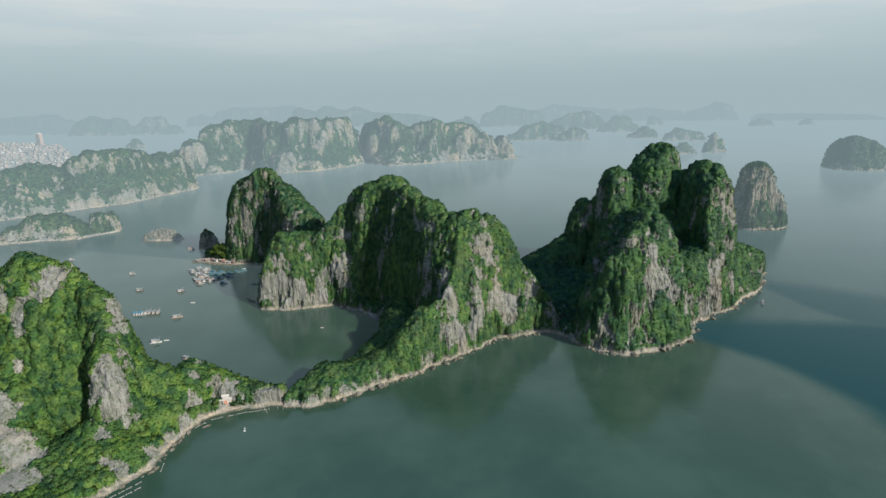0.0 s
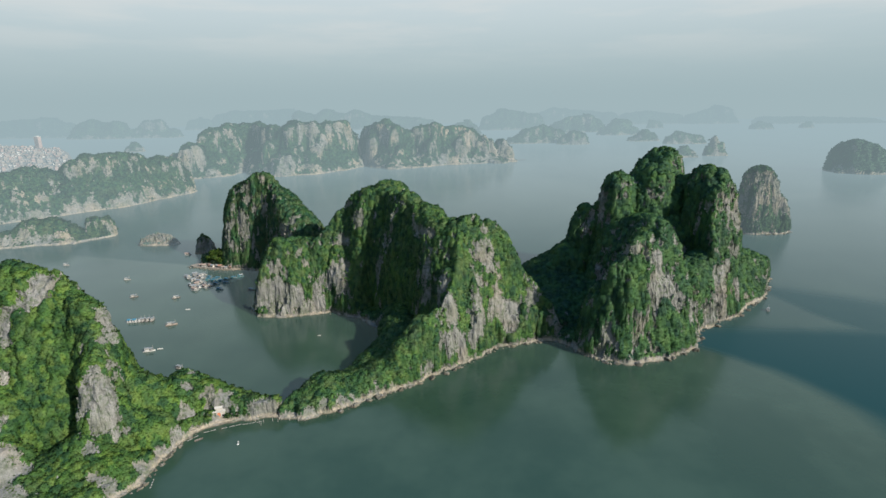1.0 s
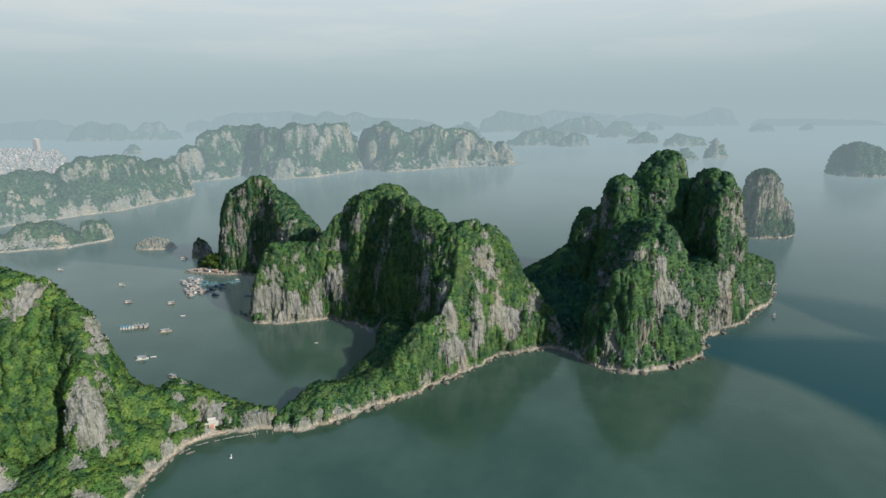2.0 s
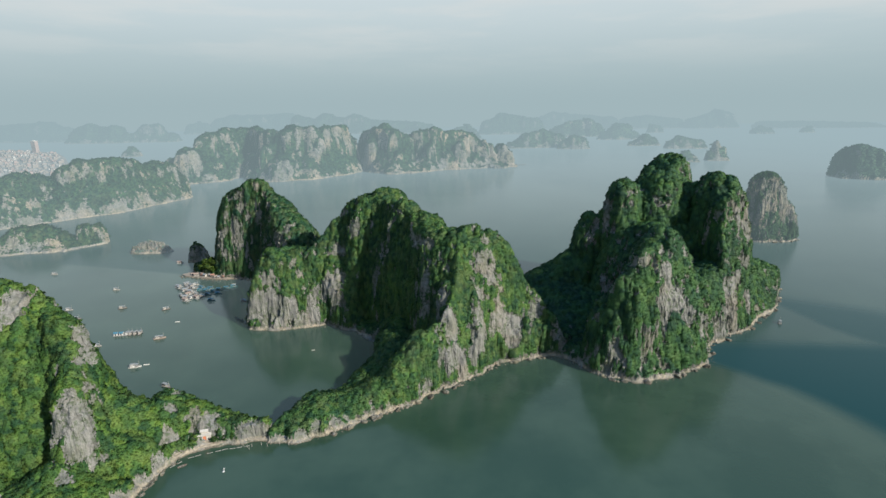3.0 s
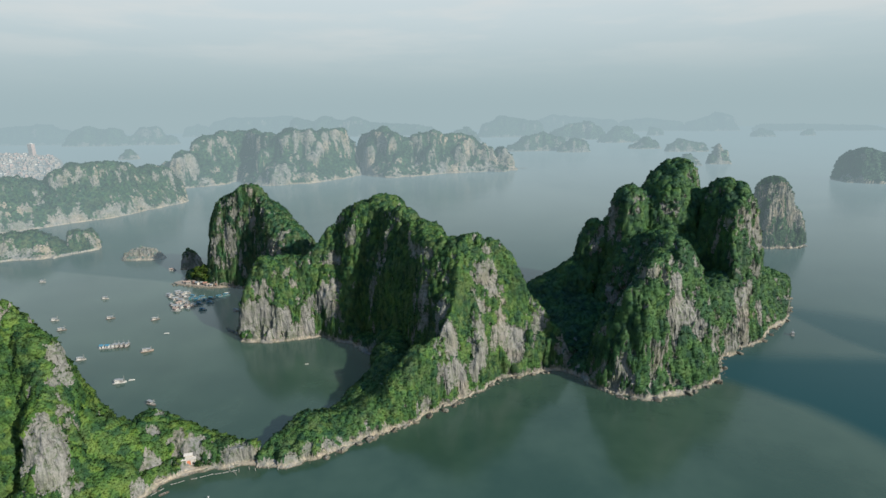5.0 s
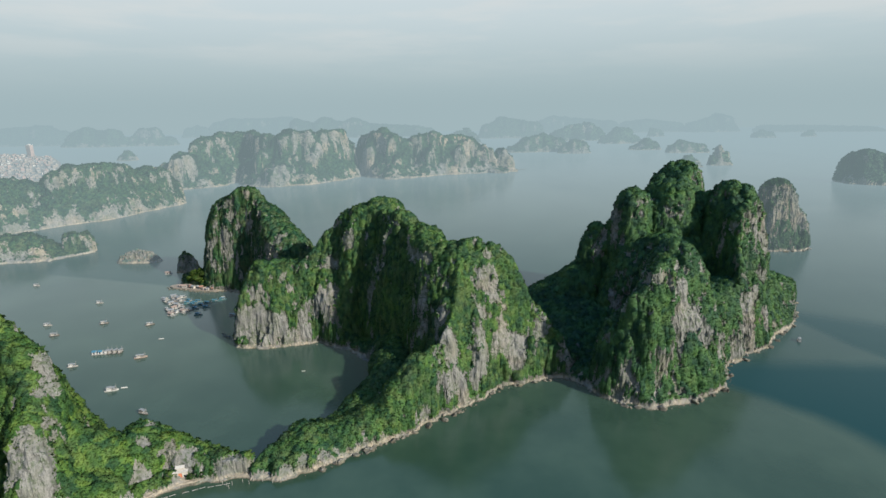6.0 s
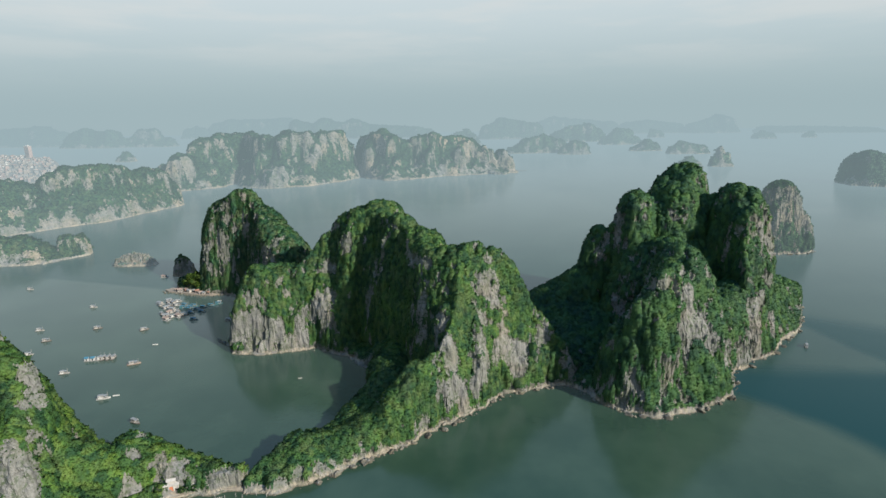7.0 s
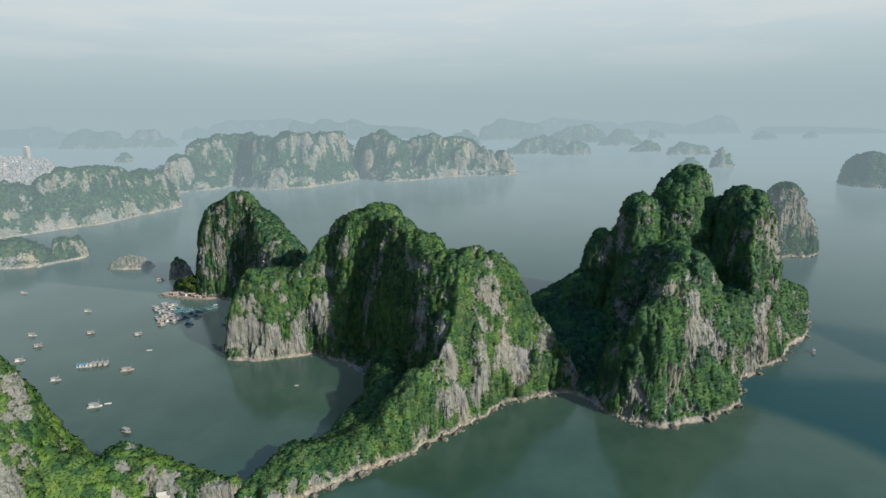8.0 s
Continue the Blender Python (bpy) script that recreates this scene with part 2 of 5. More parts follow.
def lattice(i, j, k, seed):
    """Repeatable random numbers, 0 to 1, on a lattice."""
    v = (i * 374761393 + j * 668265263 + k * 2147483647 + seed * 974711) & 0xFFFFFFFF
    v = ((v ^ (v >> 13)) * 1274126177) & 0xFFFFFFFF
    return ((v ^ (v >> 16)) & 0xFFFF) / 65535.0


def value_noise(x, y, z, seed=0):
    i, j, k = (np.floor(a).astype(np.int64) for a in (x, y, z))
    u, v, w_ = x - i, y - j, z - k
    u, v, w_ = (a * a * (3 - 2 * a) for a in (u, v, w_))
    total = 0.0
    for a in (0, 1):
        for b in (0, 1):
            for c in (0, 1):
                weight = (u if a else 1 - u) * (v if b else 1 - v) * (w_ if c else 1 - w_)
                total = total + weight * lattice(i + a, j + b, k + c, seed)
    return total


def fractal(x, y, z, seed=0, octaves=4, gain=0.5):
    """Value noise in octaves, about -1 to 1."""
    total, weight, norm = 0.0, 1.0, 0.0
    for o in range(octaves):
        f = 2.03**o
        total = total + weight * (value_noise(x * f, y * f, z * f, seed + 17 * o) * 2 - 1)
        norm, weight = norm + weight, weight * gain
    return total / norm


# ---- karst islands ----
def towers(ridges, x, y, soft=3.0):
    """Height of a union of karst ridges: each from one crest point to another, with heights and widths of foot, and how steep it falls."""
    hs = []
    for x1, y1, x2, y2, z1, z2, r1, r2, p in ridges:
        dx, dy = x2 - x1, y2 - y1
        u = np.clip(((x - x1) * dx + (y - y1) * dy) / (dx * dx + dy * dy + 1e-6), 0, 1)
        d = np.hypot(x - x1 - u * dx, y - y1 - u * dy) / (r1 + u * (r2 - r1))
        hs.append(np.maximum((z1 + u * (z2 - z1)) * (1 - d**p), -25 - 5 * d))
    hs = np.array(hs)
    top = hs.max(0)
    return top + soft * np.log(np.exp((hs - top) / soft).sum(0))


def inside(coast, x, y):
    """Distance from the coast: positive on land."""
    far, odd = np.full(x.shape, 1e9), np.zeros(x.shape, bool)
    for (ax, ay), (bx, by) in zip(coast, coast[1:] + coast[:1]):
        dx, dy = bx - ax, by - ay
        u = np.clip(((x - ax) * dx + (y - ay) * dy) / (dx * dx + dy * dy + 1e-9), 0, 1)
        far = np.minimum(far, np.hypot(x - ax - u * dx, y - ay - u * dy))
        if dy:
            odd ^= ((ay > y) != (by > y)) & (x < dx * (y - ay) / dy + ax)
    return np.where(odd, far, -far)


def smooth(v, low, high):
    v = np.clip((v - low) / (high - low), 0, 1)
    return v * v * (3 - 2 * v)


def domes(x, y, z, size, seed):
    """Domes scattered in space, one round each random centre: height, 0 to 1, direction from the centre, and a random number."""
    x, y, z = x / size, y / size, z / size
    i, j, k = (np.floor(a).astype(np.int64) for a in (x, y, z))
    best, away, tone = np.full(x.shape, 9.0), np.zeros((*x.shape, 3)), np.zeros(x.shape)
    for a in (-1, 0, 1):
        for b in (-1, 0, 1):
            for c in (-1, 0, 1):
                u, v, w_ = i + a, j + b, k + c
                to = np.stack([x - u - lattice(u, v, w_, seed), y - v - lattice(u, v, w_, seed + 5), z - w_ - lattice(u, v, w_, seed + 9)], -1)
                d = (to**2).sum(-1)
                away = np.where((d < best)[:, None], to, away)
                tone = np.where(d < best, lattice(u, v, w_, seed + 13), tone)
                best = np.minimum(best, d)
    return np.sqrt(np.clip(1 - best / 0.75, 0, 1)), away / (np.sqrt(best)[:, None] + 0.15), tone


def blurred(h, k):
    """A mean over squares of 2k + 1 cells."""
    for axis in (0, 1):
        wide = np.concatenate([np.repeat(h.take([0], axis), k + 1, axis), h, np.repeat(h.take([-1], axis), k, axis)], axis)
        run = np.cumsum(wide, axis)
        n = h.shape[axis]
        h = (run.take(range(2 * k + 1, 2 * k + 1 + n), axis) - run.take(range(n), axis)) / (2 * k + 1)
    return h


def split_quads(verts, extra, quads, pick):
    """Splits the picked quads in four. Returns the new mesh, and the middles of edges that only one picked quad has, with their ends."""
    q = quads[pick]
    n = len(verts)
    ends = np.sort(np.concatenate([q[:, [0, 1]], q[:, [1, 2]], q[:, [2, 3]], q[:, [3, 0]]]), 1)
    edges, which, times = np.unique(ends, axis=0, return_inverse=True, return_counts=True)
    mids = n + which.reshape(4, -1).T
    centre = n + len(edges) + np.arange(len(q))
    both = np.concatenate([verts, extra], 1)
    both = np.concatenate([both, both[edges].mean(1), both[q].mean(1)])
    made = [np.stack([q[:, k], mids[:, k], centre, mids[:, k - 1]], 1) for k in range(4)]
    lone = times == 1
    seams = np.stack([n + np.flatnonzero(lone), edges[lone, 0], edges[lone, 1]], 1)
    return both[:, :3], both[:, 3:], np.concatenate([quads[~pick], *made]), seams


def quad_frame(verts, quads):
    """Area, normal and middle of each quad."""
    a, b, c, d = (verts[quads[:, k]] for k in range(4))
    cross = np.cross(c - a, d - b)
    size = np.linalg.norm(cross, axis=1) + 1e-9
    return size / 2, cross / size[:, None], (a + b + c + d) / 4


def vert_normals(verts, quads):
    area, normal, _ = quad_frame(verts, quads)
    total = np.zeros_like(verts)
    for k in range(4):
        for axis in range(3):
            total[:, axis] += np.bincount(quads[:, k], normal[:, axis] * area, len(verts))
    return total / (np.linalg.norm(total, axis=1)[:, None] + 1e-9)


class Karst:
    """The relief of one island on a fine net, and what grows on it."""

    def __init__(self, ridges, coast, step, seed, rough=1.0, cliff=(12, 4.0), spots=(), green=0.0, lane=0.0, bare_foot=0.0, bare_top=26.0, weave=0.0, rise=45.0, ragged=1.0, clump=4.0, pins=11.0, slabs=1.0, flute=1.0, fleck=0.0):
        xs, ys = [c[0] for c in coast], [c[1] for c in coast]
        if len(coast) == 2:
            coast = None
        gx, gy = np.arange(min(xs) - 8 * step, max(xs) + 8 * step, step), np.arange(min(ys) - 8 * step, max(ys) + 8 * step, step)
        x, y = np.meshgrid(gx, gy)
        o = np.zeros_like(x)
        s = rough
        near = step < 1.2
        wx, wy = fractal(x / (24 * s), y / (24 * s), o, seed, 2) * 4.5 * s, fractal(x / (24 * s), y / (24 * s), o + 7.3, seed, 2) * 4.5 * s
        if weave:
            # buttresses and clefts along a range
            wy = wy + weave * fractal(x / (2.2 * weave), y / (4 * weave), o + 3.1, seed + 4, 2)
        h = towers(ridges, x + wx, y + wy)
        lift = smooth(h, 0.09 * rise, rise)
        crag = 1 - np.abs(fractal(x / (13 * s), y / (13 * s), o, seed + 3, 3))
        h = h + lift * s * ((crag - 0.78) * pins + fractal(x / (6 * s), y / (6 * s), o, seed + 5, 2) * 0.27 * pins)
        s_in = (inside(coast, x, y) if coast else np.where(h > 0, h * 0.8, h)) + 1.2 + fractal(x / (9 * s), y / (9 * s), o, seed + 9, 3) * 4.5 * ragged * s
        run = np.maximum(s_in - 1.5, 0)
        foot = cliff[0] * (0.35 + 1.3 * value_noise(x / 19, y / 19, o, seed + 2))
        cap = 0.8 + lane + np.minimum(run * 7, foot + run * cliff[1])
        h = np.where(h < cap, h, cap + (h - cap) * 0.02)
        ledge = 0.5 + lane + 7.0 * value_noise(x / 5, y / 5, o, seed + 6) ** 2.2 * value_noise(x / 17, y / 17, o, seed + 7)
        h = np.maximum(h, np.where(s_in < 1.5, np.minimum(ledge, s_in * 1.1), np.minimum(ledge + (s_in - 1.5) * 0.9, 6.0)))
        h = np.where(s_in < 0, np.maximum(s_in * 1.2, -6.0), h)
        if near:
            # room for the crowns
            h = h - 1.7 * smooth(h, 8, 30)
        gzy, gzx = np.gradient(h, step)
        steep = np.hypot(gzx, gzy)
        # ribs stand out bare, gullies hold soil
        rib = h - blurred(h, max(2, int(6 * s / step)))
        # flutes and ledges push the walls in and out
        push = (1 - np.abs(fractal(x / (12 * s), y / (12 * s), h / (21 * s), seed + 21, 3))) - 0.74
        push = push * 5.5 * flute + 1.6 * fractal(x / (6.5 * s), y / (6.5 * s), h / (12 * s), seed + 25, 2)
        # beds of rock that stick out, tilted a little
        bed = (h + 0.18 * x + 0.1 * y) / (6.5 * s) + 1.3 * fractal(x / (20 * s), y / (20 * s), h / (20 * s), seed + 27, 2)
        push = push + 0.35 * (smooth(np.abs(bed % 1.0 - 0.5), 0.1, 0.4) - 0.5)
        push = push * s * smooth(steep, 0.4, 1.8) * smooth(h, 0.5, 6)
        norm = np.maximum(steep, 1e-3)
        px, py = x - gzx / norm * push, y - gzy / norm * push
        verts = np.stack([px, py, h], -1).reshape(-1, 3)
        extra = np.stack([steep, rib], -1).reshape(-1, 2)
        rows, cols = x.shape
        idx = np.arange(rows * cols).reshape(rows, cols)
        quads = np.stack([idx[:-1, :-1], idx[:-1, 1:], idx[1:, 1:], idx[1:, :-1]], -1).reshape(-1, 4)
        quads = quads[(h.ravel()[quads] > -2.5).any(1)]
        used, faces = np.unique(quads, return_inverse=True)
        verts, extra, quads = verts[used], extra[used], faces.reshape(-1, 4)
        seams = None
        if near:
            # the walls get a finer net
            area, normal, mid = quad_frame(verts, quads)
            verts, extra, quads, seams = split_quads(verts, extra, quads, (area > 2.1 * step * step) & (normal[:, 1] < 0.3) & (mid[:, 2] > 0))
        normal = vert_normals(verts, quads)
        vx, vy, vz = verts.T
        steep, rib = extra.T
        cover = normal[:, 2] * 0.85 + 0.85 * fractal(vx / (12 * s), vy / (12 * s), vz / (26 * s), seed + 31, 3) + green
        cover = cover + 0.85 * fractal(vx / (5 * s), vy / (5 * s), vz / (8 * s), seed + 33, 4, 0.62)
        if fleck:
            # tufts on the rock and rock between the tufts
            cover = cover + fleck * fractal(vx / (2.6 * s), vy / (2.6 * s), vz / (3.6 * s), seed + 37, 2)
        cover = cover - 0.075 / s * np.clip(rib, -4 * s, 4 * s) * smooth(steep, 0.7, 1.8)
        cover = cover - bare_foot * (1 - smooth(vz + 22 * fractal(vx / 45, vy / 45, 0 * vx, seed + 35, 2), 6, bare_top))
        wob = np.stack([fractal(vx / 8, vy / 8, vz / 14, seed + 51 + k, 2) for k in range(3)], 1) * 4.5
        for sx, sy, sz, sr, gain in spots:
            d2 = ((verts + wob - (sx, sy, sz)) ** 2 * (1, 1, 0.55)).sum(1) / sr**2
            cover = cover + 0.95 * gain * np.exp(-0.7 * d2**1.3)
        cover = np.where(vz < 1.6 + 1.2 * value_noise(vx / 6, vy / 6, vz, seed + 8), -1.0, cover)
        dome, self.out, self.tone = domes(vx, vy, vz, clump, seed)
        if near:
            # tree crowns stand as domes over the ground; bare walls break into slabs and blocks
            grown = smooth(cover, 0.26, 0.44)
            tuft = domes(vx, vy, vz, clump * 0.42, seed + 3)[0]
            rise_up = grown * clump * (0.52 * dome + 0.12 * tuft) * smooth(vz, 1.0, 4.0)
            block = (domes(vx + 0.3 * vz, vy, vz * 0.55, 5.0, seed + 41)[2] - 0.5) * 0.9 + (domes(vx, vy, vz * 0.7, 2.2, seed + 43)[2] - 0.5) * 0.6
            block = block * (1 - grown) * smooth(steep, 0.7, 1.8) * slabs
            verts = verts + (normal * 0.55 + np.array((0, 0, 0.5))) * rise_up[:, None] + normal * block[:, None]
            verts[seams[:, 0]] = (verts[seams[:, 1]] + verts[seams[:, 2]]) / 2
        self.verts, self.quads, self.seed = verts, quads, seed
        self.area, self.normal, self.mid = quad_frame(verts, quads)
        self.cover = cover[quads].mean(1)

    def rock(self, name, parent, rock, scrub, label=""):
        me = quick_mesh(name, self.verts, self.quads, [rock, scrub], (self.cover > 0.34), smooth=True)
        me.polygons.foreach_set("use_smooth", self.cover > 0.30)
        me.attributes.new("crown_tone", "FLOAT", "POINT").data.foreach_set("value", self.tone.astype(np.float32))
        ob = new(name, me)
        ob.parent = parent
        return tagged(ob, label)

    def woods(self, parent, leaf, spacing, low, high, sprays=6, label="dense evergreen crowns"):
        """Sprays of leaves over the domed crowns wherever the rock carries soil, and single shrubs on the walls."""
        rng = np.random.default_rng(self.seed)
        ok = self.cover > 0.34
        lone = 0.40 * smooth(self.cover, -0.35, 0.34)
        chance = self.area * np.where(ok, smooth(self.cover, 0.22, 0.50), lone) / spacing**2
        chance = np.where(self.mid[:, 2] > 2.2, chance, 0)
        # the slopes turned away carry fewer, wider crowns
        away = self.normal[:, 1] > 0.35
        chance = np.where(away, chance * 0.15, chance)
        count = np.floor(chance + rng.random(len(chance))).astype(int)
        at = np.repeat(np.arange(len(count)), count)
        if not len(at):
            return None
        n = len(at)
        u, v = rng.random((2, n, 1))
        a, b, c, d = (self.verts[self.quads[at, q]] for q in range(4))
        centre = (a * (1 - u) + b * u) * (1 - v) + (d * (1 - u) + c * u) * v
        radius = low + (high - low) * rng.random(n) ** 2.0 * np.where(ok[at], 1.0, 0.9)
        radius = np.where(away[at], radius * 2.0, radius)
        centre = centre + (self.normal[at] * 0.12 + np.array((0, 0, 0.1))) * radius[:, None]
        first = self.quads[at, 0]
        me = crowns("tree_cover", centre, radius, rng, leaf, sprays, self.out[first] * 0.75 + self.normal[at] * 0.6 + np.array((0, 0, 0.1)), self.tone[first])
        ob = new("tree_cover", me)
        ob.parent = parent
        return tagged(ob, label, kind="stuff")


def crowns(name, centre, radius, rng, leaf, sprays, lie=None, tone=None):
    """Crowns as shells of leaf sprays, uneven and with gaps."""
    n = len(centre)
    models, bulge = [], []
    for _ in range(7):
        way = rng.normal(size=(sprays, 3))
        way /= np.linalg.norm(way, axis=1)[:, None]
        way[:, 2] = np.abs(way[:, 2]) * 1.1 - 0.25
        reach = 0.62 + 0.42 * rng.random((sprays, 1))
        mid = way * reach * (0.85, 0.85, 0.6)
        face = way + rng.normal(size=(sprays, 3)) * 0.5
        face /= np.linalg.norm(face, axis=1)[:, None]
        other = np.cross(face, rng.normal(size=(sprays, 3)))
        other /= np.linalg.norm(other, axis=1)[:, None]
        third = np.cross(face, other)
        size = 0.40 + 0.32 * rng.random((sprays, 1))
        a, b = other * size, third * size * (0.6 + 0.5 * rng.random((sprays, 1)))
        droop = face * size * 0.25
        models.append(np.stack([mid - a * 1.15 - b * 0.75 - droop, mid + a * 1.15 - b * 0.75 - droop, mid + b * 1.35], 1))
        soft = way * 0.5 + face * 0.6
        bulge.append(np.repeat(soft / np.linalg.norm(soft, axis=1)[:, None], 3, 0))
    models, bulge = np.array(models), np.array(bulge)
    turn = rng.random(n) * 2 * np.pi
    pick = rng.integers(0, len(models), n)
    v = models[pick].reshape(n, -1, 3)
    c, s = np.cos(turn)[:, None], np.sin(turn)[:, None]
    v = np.stack([v[..., 0] * c - v[..., 1] * s, v[..., 0] * s + v[..., 1] * c, v[..., 2]], -1)
    v = v * radius[:, None, None] * (0.75 + 0.5 * rng.random((n, 1, 3))) + centre[:, None]
    verts = v.reshape(-1, 3)
    me = quick_mesh(name, verts, np.arange(len(verts)).reshape(-1, 3), [leaf], smooth=True)
    b = bulge[pick]
    b = np.stack([b[..., 0] * c - b[..., 1] * s, b[..., 0] * s + b[..., 1] * c, b[..., 2]], -1)
    if lie is not None:
        b = b * 0.35 + lie[:, None]
    b = b.reshape(-1, 3)
    me.normals_split_custom_set_from_vertices(b / (np.linalg.norm(b, axis=1)[:, None] + 1e-6))
    tone = rng.random(n) if tone is None else tone
    me.attributes.new("crown_tone", "FLOAT", "POINT").data.foreach_set("value", np.repeat(tone, 3 * sprays).astype(np.float32))
    return me


def island(label, ridges, coast, seed, step=1.0, spacing=1.15, low=0.55, high=1.8, leaf=None, rock=None, scrub=None, sprays=8, name="karst_island", category="limestone island", group="limestone islands of the bay", clump=0.0, **more):
    root = thing(name, label, category, group=group)
    k = Karst(ridges, coast, step, seed, clump=clump or max(4.0, 1.3 * high), **more)
    k.rock("limestone", root, rock or ROCK, scrub or CANOPY, "pale grey weathered limestone cliffs")
    k.woods(root, leaf or LEAF, spacing, low, high, sprays)
    return root, k


def chain(crest, width, p=3.5, base=0.55, ahead=25.0, foot=1.5, fall=2.2):
    """Ridges along a line of crest points, with a lower, broader foot before them."""
    tops = [(*a[:2], *b[:2], a[2], b[2], width, width, p) for a, b in zip(crest, crest[1:])]
    feet = [(a[0], a[1] - ahead, b[0], b[1] - ahead, a[2] * base, b[2] * base, width * foot, width * foot, fall) for a, b in zip(crest, crest[1:])]
    return tops + feet


def bounds(ridges):
    """The two corners of the ground that ridges stand on."""
    wide = max(max(r[6:8]) for r in ridges)
    xs, ys = [v for r in ridges for v in (r[0], r[2])], [v for r in ridges for v in (r[1], r[3])]
    return [(min(xs) - wide, min(ys) - wide), (max(xs) + wide, max(ys) + wide)]


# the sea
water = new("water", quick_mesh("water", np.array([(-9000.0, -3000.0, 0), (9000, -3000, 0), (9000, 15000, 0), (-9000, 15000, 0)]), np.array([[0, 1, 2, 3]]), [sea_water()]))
tagged(water, "calm hazy green bay water with faint ripples", "water", kind="structure")

HEADLAND = [
    (-300, 326, -264, 323, 92, 106, 62, 58, 1.5),
    (-264, 323, -244, 319, 107, 102, 57, 48, 1.5),
    (-235, 321, -216, 312, 95, 86, 17, 17, 3.6),
    (-216, 313, -202, 286, 84, 58, 20, 18, 2.5),
    (-205, 303, -177, 317, 50, 22, 24, 22, 2.3),
    (-290, 290, -256, 275, 64, 42, 32, 22, 2.8),
    (-264, 263, -243, 253, 34, 25, 26, 19, 2.6),
    (-238, 250, -190, 258, 13, 10, 36, 24, 1.6),
    (-206, 271, -190, 262, 20, 9, 22, 17, 1.9),
    (-193, 290, -179, 287, 30, 19, 18, 16, 2.6),
    (-330, 300, -330, 250, 60, 40, 60, 60, 2.5),
    (-175, 329, -159, 328, 26, 17, 19, 15, 3.7),
    (-157, 326, -136, 326, 21, 11, 11, 12, 3.1),
    (-127, 322, -118, 321, 10, 11, 7, 9, 4.5),
]
MIDDLE = [
    (-113, 337, -85, 342, 6, 14, 19, 27, 2.1),
    (-77, 346, -52, 357, 5, 13, 19, 18, 2.2),
    (-48, 364, -10, 369, 0, 12, 25, 26, 1.9),
    (-18, 376, 0, 385, 29, 46, 25, 32, 2.4),
    (-46, 361, -31, 370, 13, 27, 15, 17, 2.2),
    (-31, 370, -14, 382, 27, 43, 17, 21, 2.4),
    (12, 442, 38, 437, 104, 113, 32, 35, 3.4),
    (9, 399, 30, 416, 59, 88, 17, 27, 2.8),
    (8, 418, 30, 429, 72, 97, 22, 27, 2.5),
    (58, 436, 76, 431, 87, 43, 26, 27, 2.7),
    (78, 441, 98, 438, 53, 12, 32, 24, 2.3),
    (2, 438, -9, 473, 99, 109, 24, 28, 3.0),
    (-15, 472, -28, 489, 111, 120, 24, 31, 2.6),
    (-32, 486, -59, 536, 112, 122, 23, 36, 2.6),
    (-52, 544, -90, 519, 123, 115, 45, 33, 3.0),
    (-91, 519, -121, 533, 77, 57, 36, 34, 1.8),
    (-130, 530, -163, 514, 66, 72, 46, 36, 1.9),
    (-119, 521, -96, 526, 72, 103, 34, 34, 2.2),
    (-150, 517, -119, 521, 67, 71, 34, 34, 2.0),
    (-38, 472, -34, 412, 24, 22, 26, 26, 1.8),
    (-36, 410, -60, 360, 20, 7, 26, 20, 1.8),
]
EASTERN = [
    (224, 557, 236, 572, 136, 149, 50, 41, 3.1),
    (181, 543, 185, 547, 127, 127, 31, 34, 3.4),
    (154, 551, 161, 555, 95, 83, 25, 42, 2.8),
    (109, 547, 129, 563, 33, 43, 44, 40, 2.2),
    (266, 526, 271, 524, 135, 131, 33, 34, 3.4),
    (259, 482, 269, 520, 108, 132, 17, 26, 3.4),
    (152, 406, 177, 432, 91, 105, 18, 39, 2.7),
    (191, 522, 232, 536, 88, 92, 50, 44, 2.6),
    (145, 412, 186, 421, 38, 48, 28, 30, 2.5),
    (128, 402, 149, 405, 68, 90, 15, 18, 2.6),
    (138, 409, 152, 413, 72, 92, 15, 20, 2.8),
    (133, 416, 138, 416, 56, 58, 20, 31, 3.0),
    (224, 470, 262, 492, 56, 66, 32, 28, 2.6),
    (236, 562, 262, 536, 126, 125, 25, 24, 2.6),
    (180, 440, 200, 508, 92, 92, 24, 30, 2.4),
    (338, 563, 361, 586, 36, 25, 38, 37, 2.2),
    (289, 529, 322, 554, 58, 43, 35, 32, 2.4),
    (100, 490, 134, 516, 12, 28, 44, 44, 2.0),
    (142, 550, 94, 550, 64, 18, 30, 30, 2.4),
]
WESTERN = [
    (-222, 662, -247, 673, 117, 105, 39, 35, 2.8),
    (-195, 645, -222, 662, 99, 116, 37, 37, 2.7),
    (-166, 614, -195, 645, 79, 98, 35, 37, 2.9),
    (-156, 608, -162, 630, 58, 66, 27, 29, 3.6),
    (-300, 678, -271, 677, 6, 14, 19, 31, 2.4),
    (-288, 674, -270, 668, 12, 10, 18, 20, 3.0),
]
STACK = [
    (474, 797, 486, 807, 93, 99, 29, 27, 4.6),
    (500, 805, 510, 812, 90, 61, 21, 29, 3.8),
]
HEADLAND_COAST = [(-184, 231), (-175, 242), (-167, 253), (-166, 276), (-159, 300), (-145, 310), (-126, 315), (-110, 316), (-108, 323), (-125, 331), (-150, 339), (-170, 343),
                  (-195, 350), (-235, 370), (-300, 380), (-370, 360), (-390, 280), (-350, 190), (-260, 160), (-205, 205)]
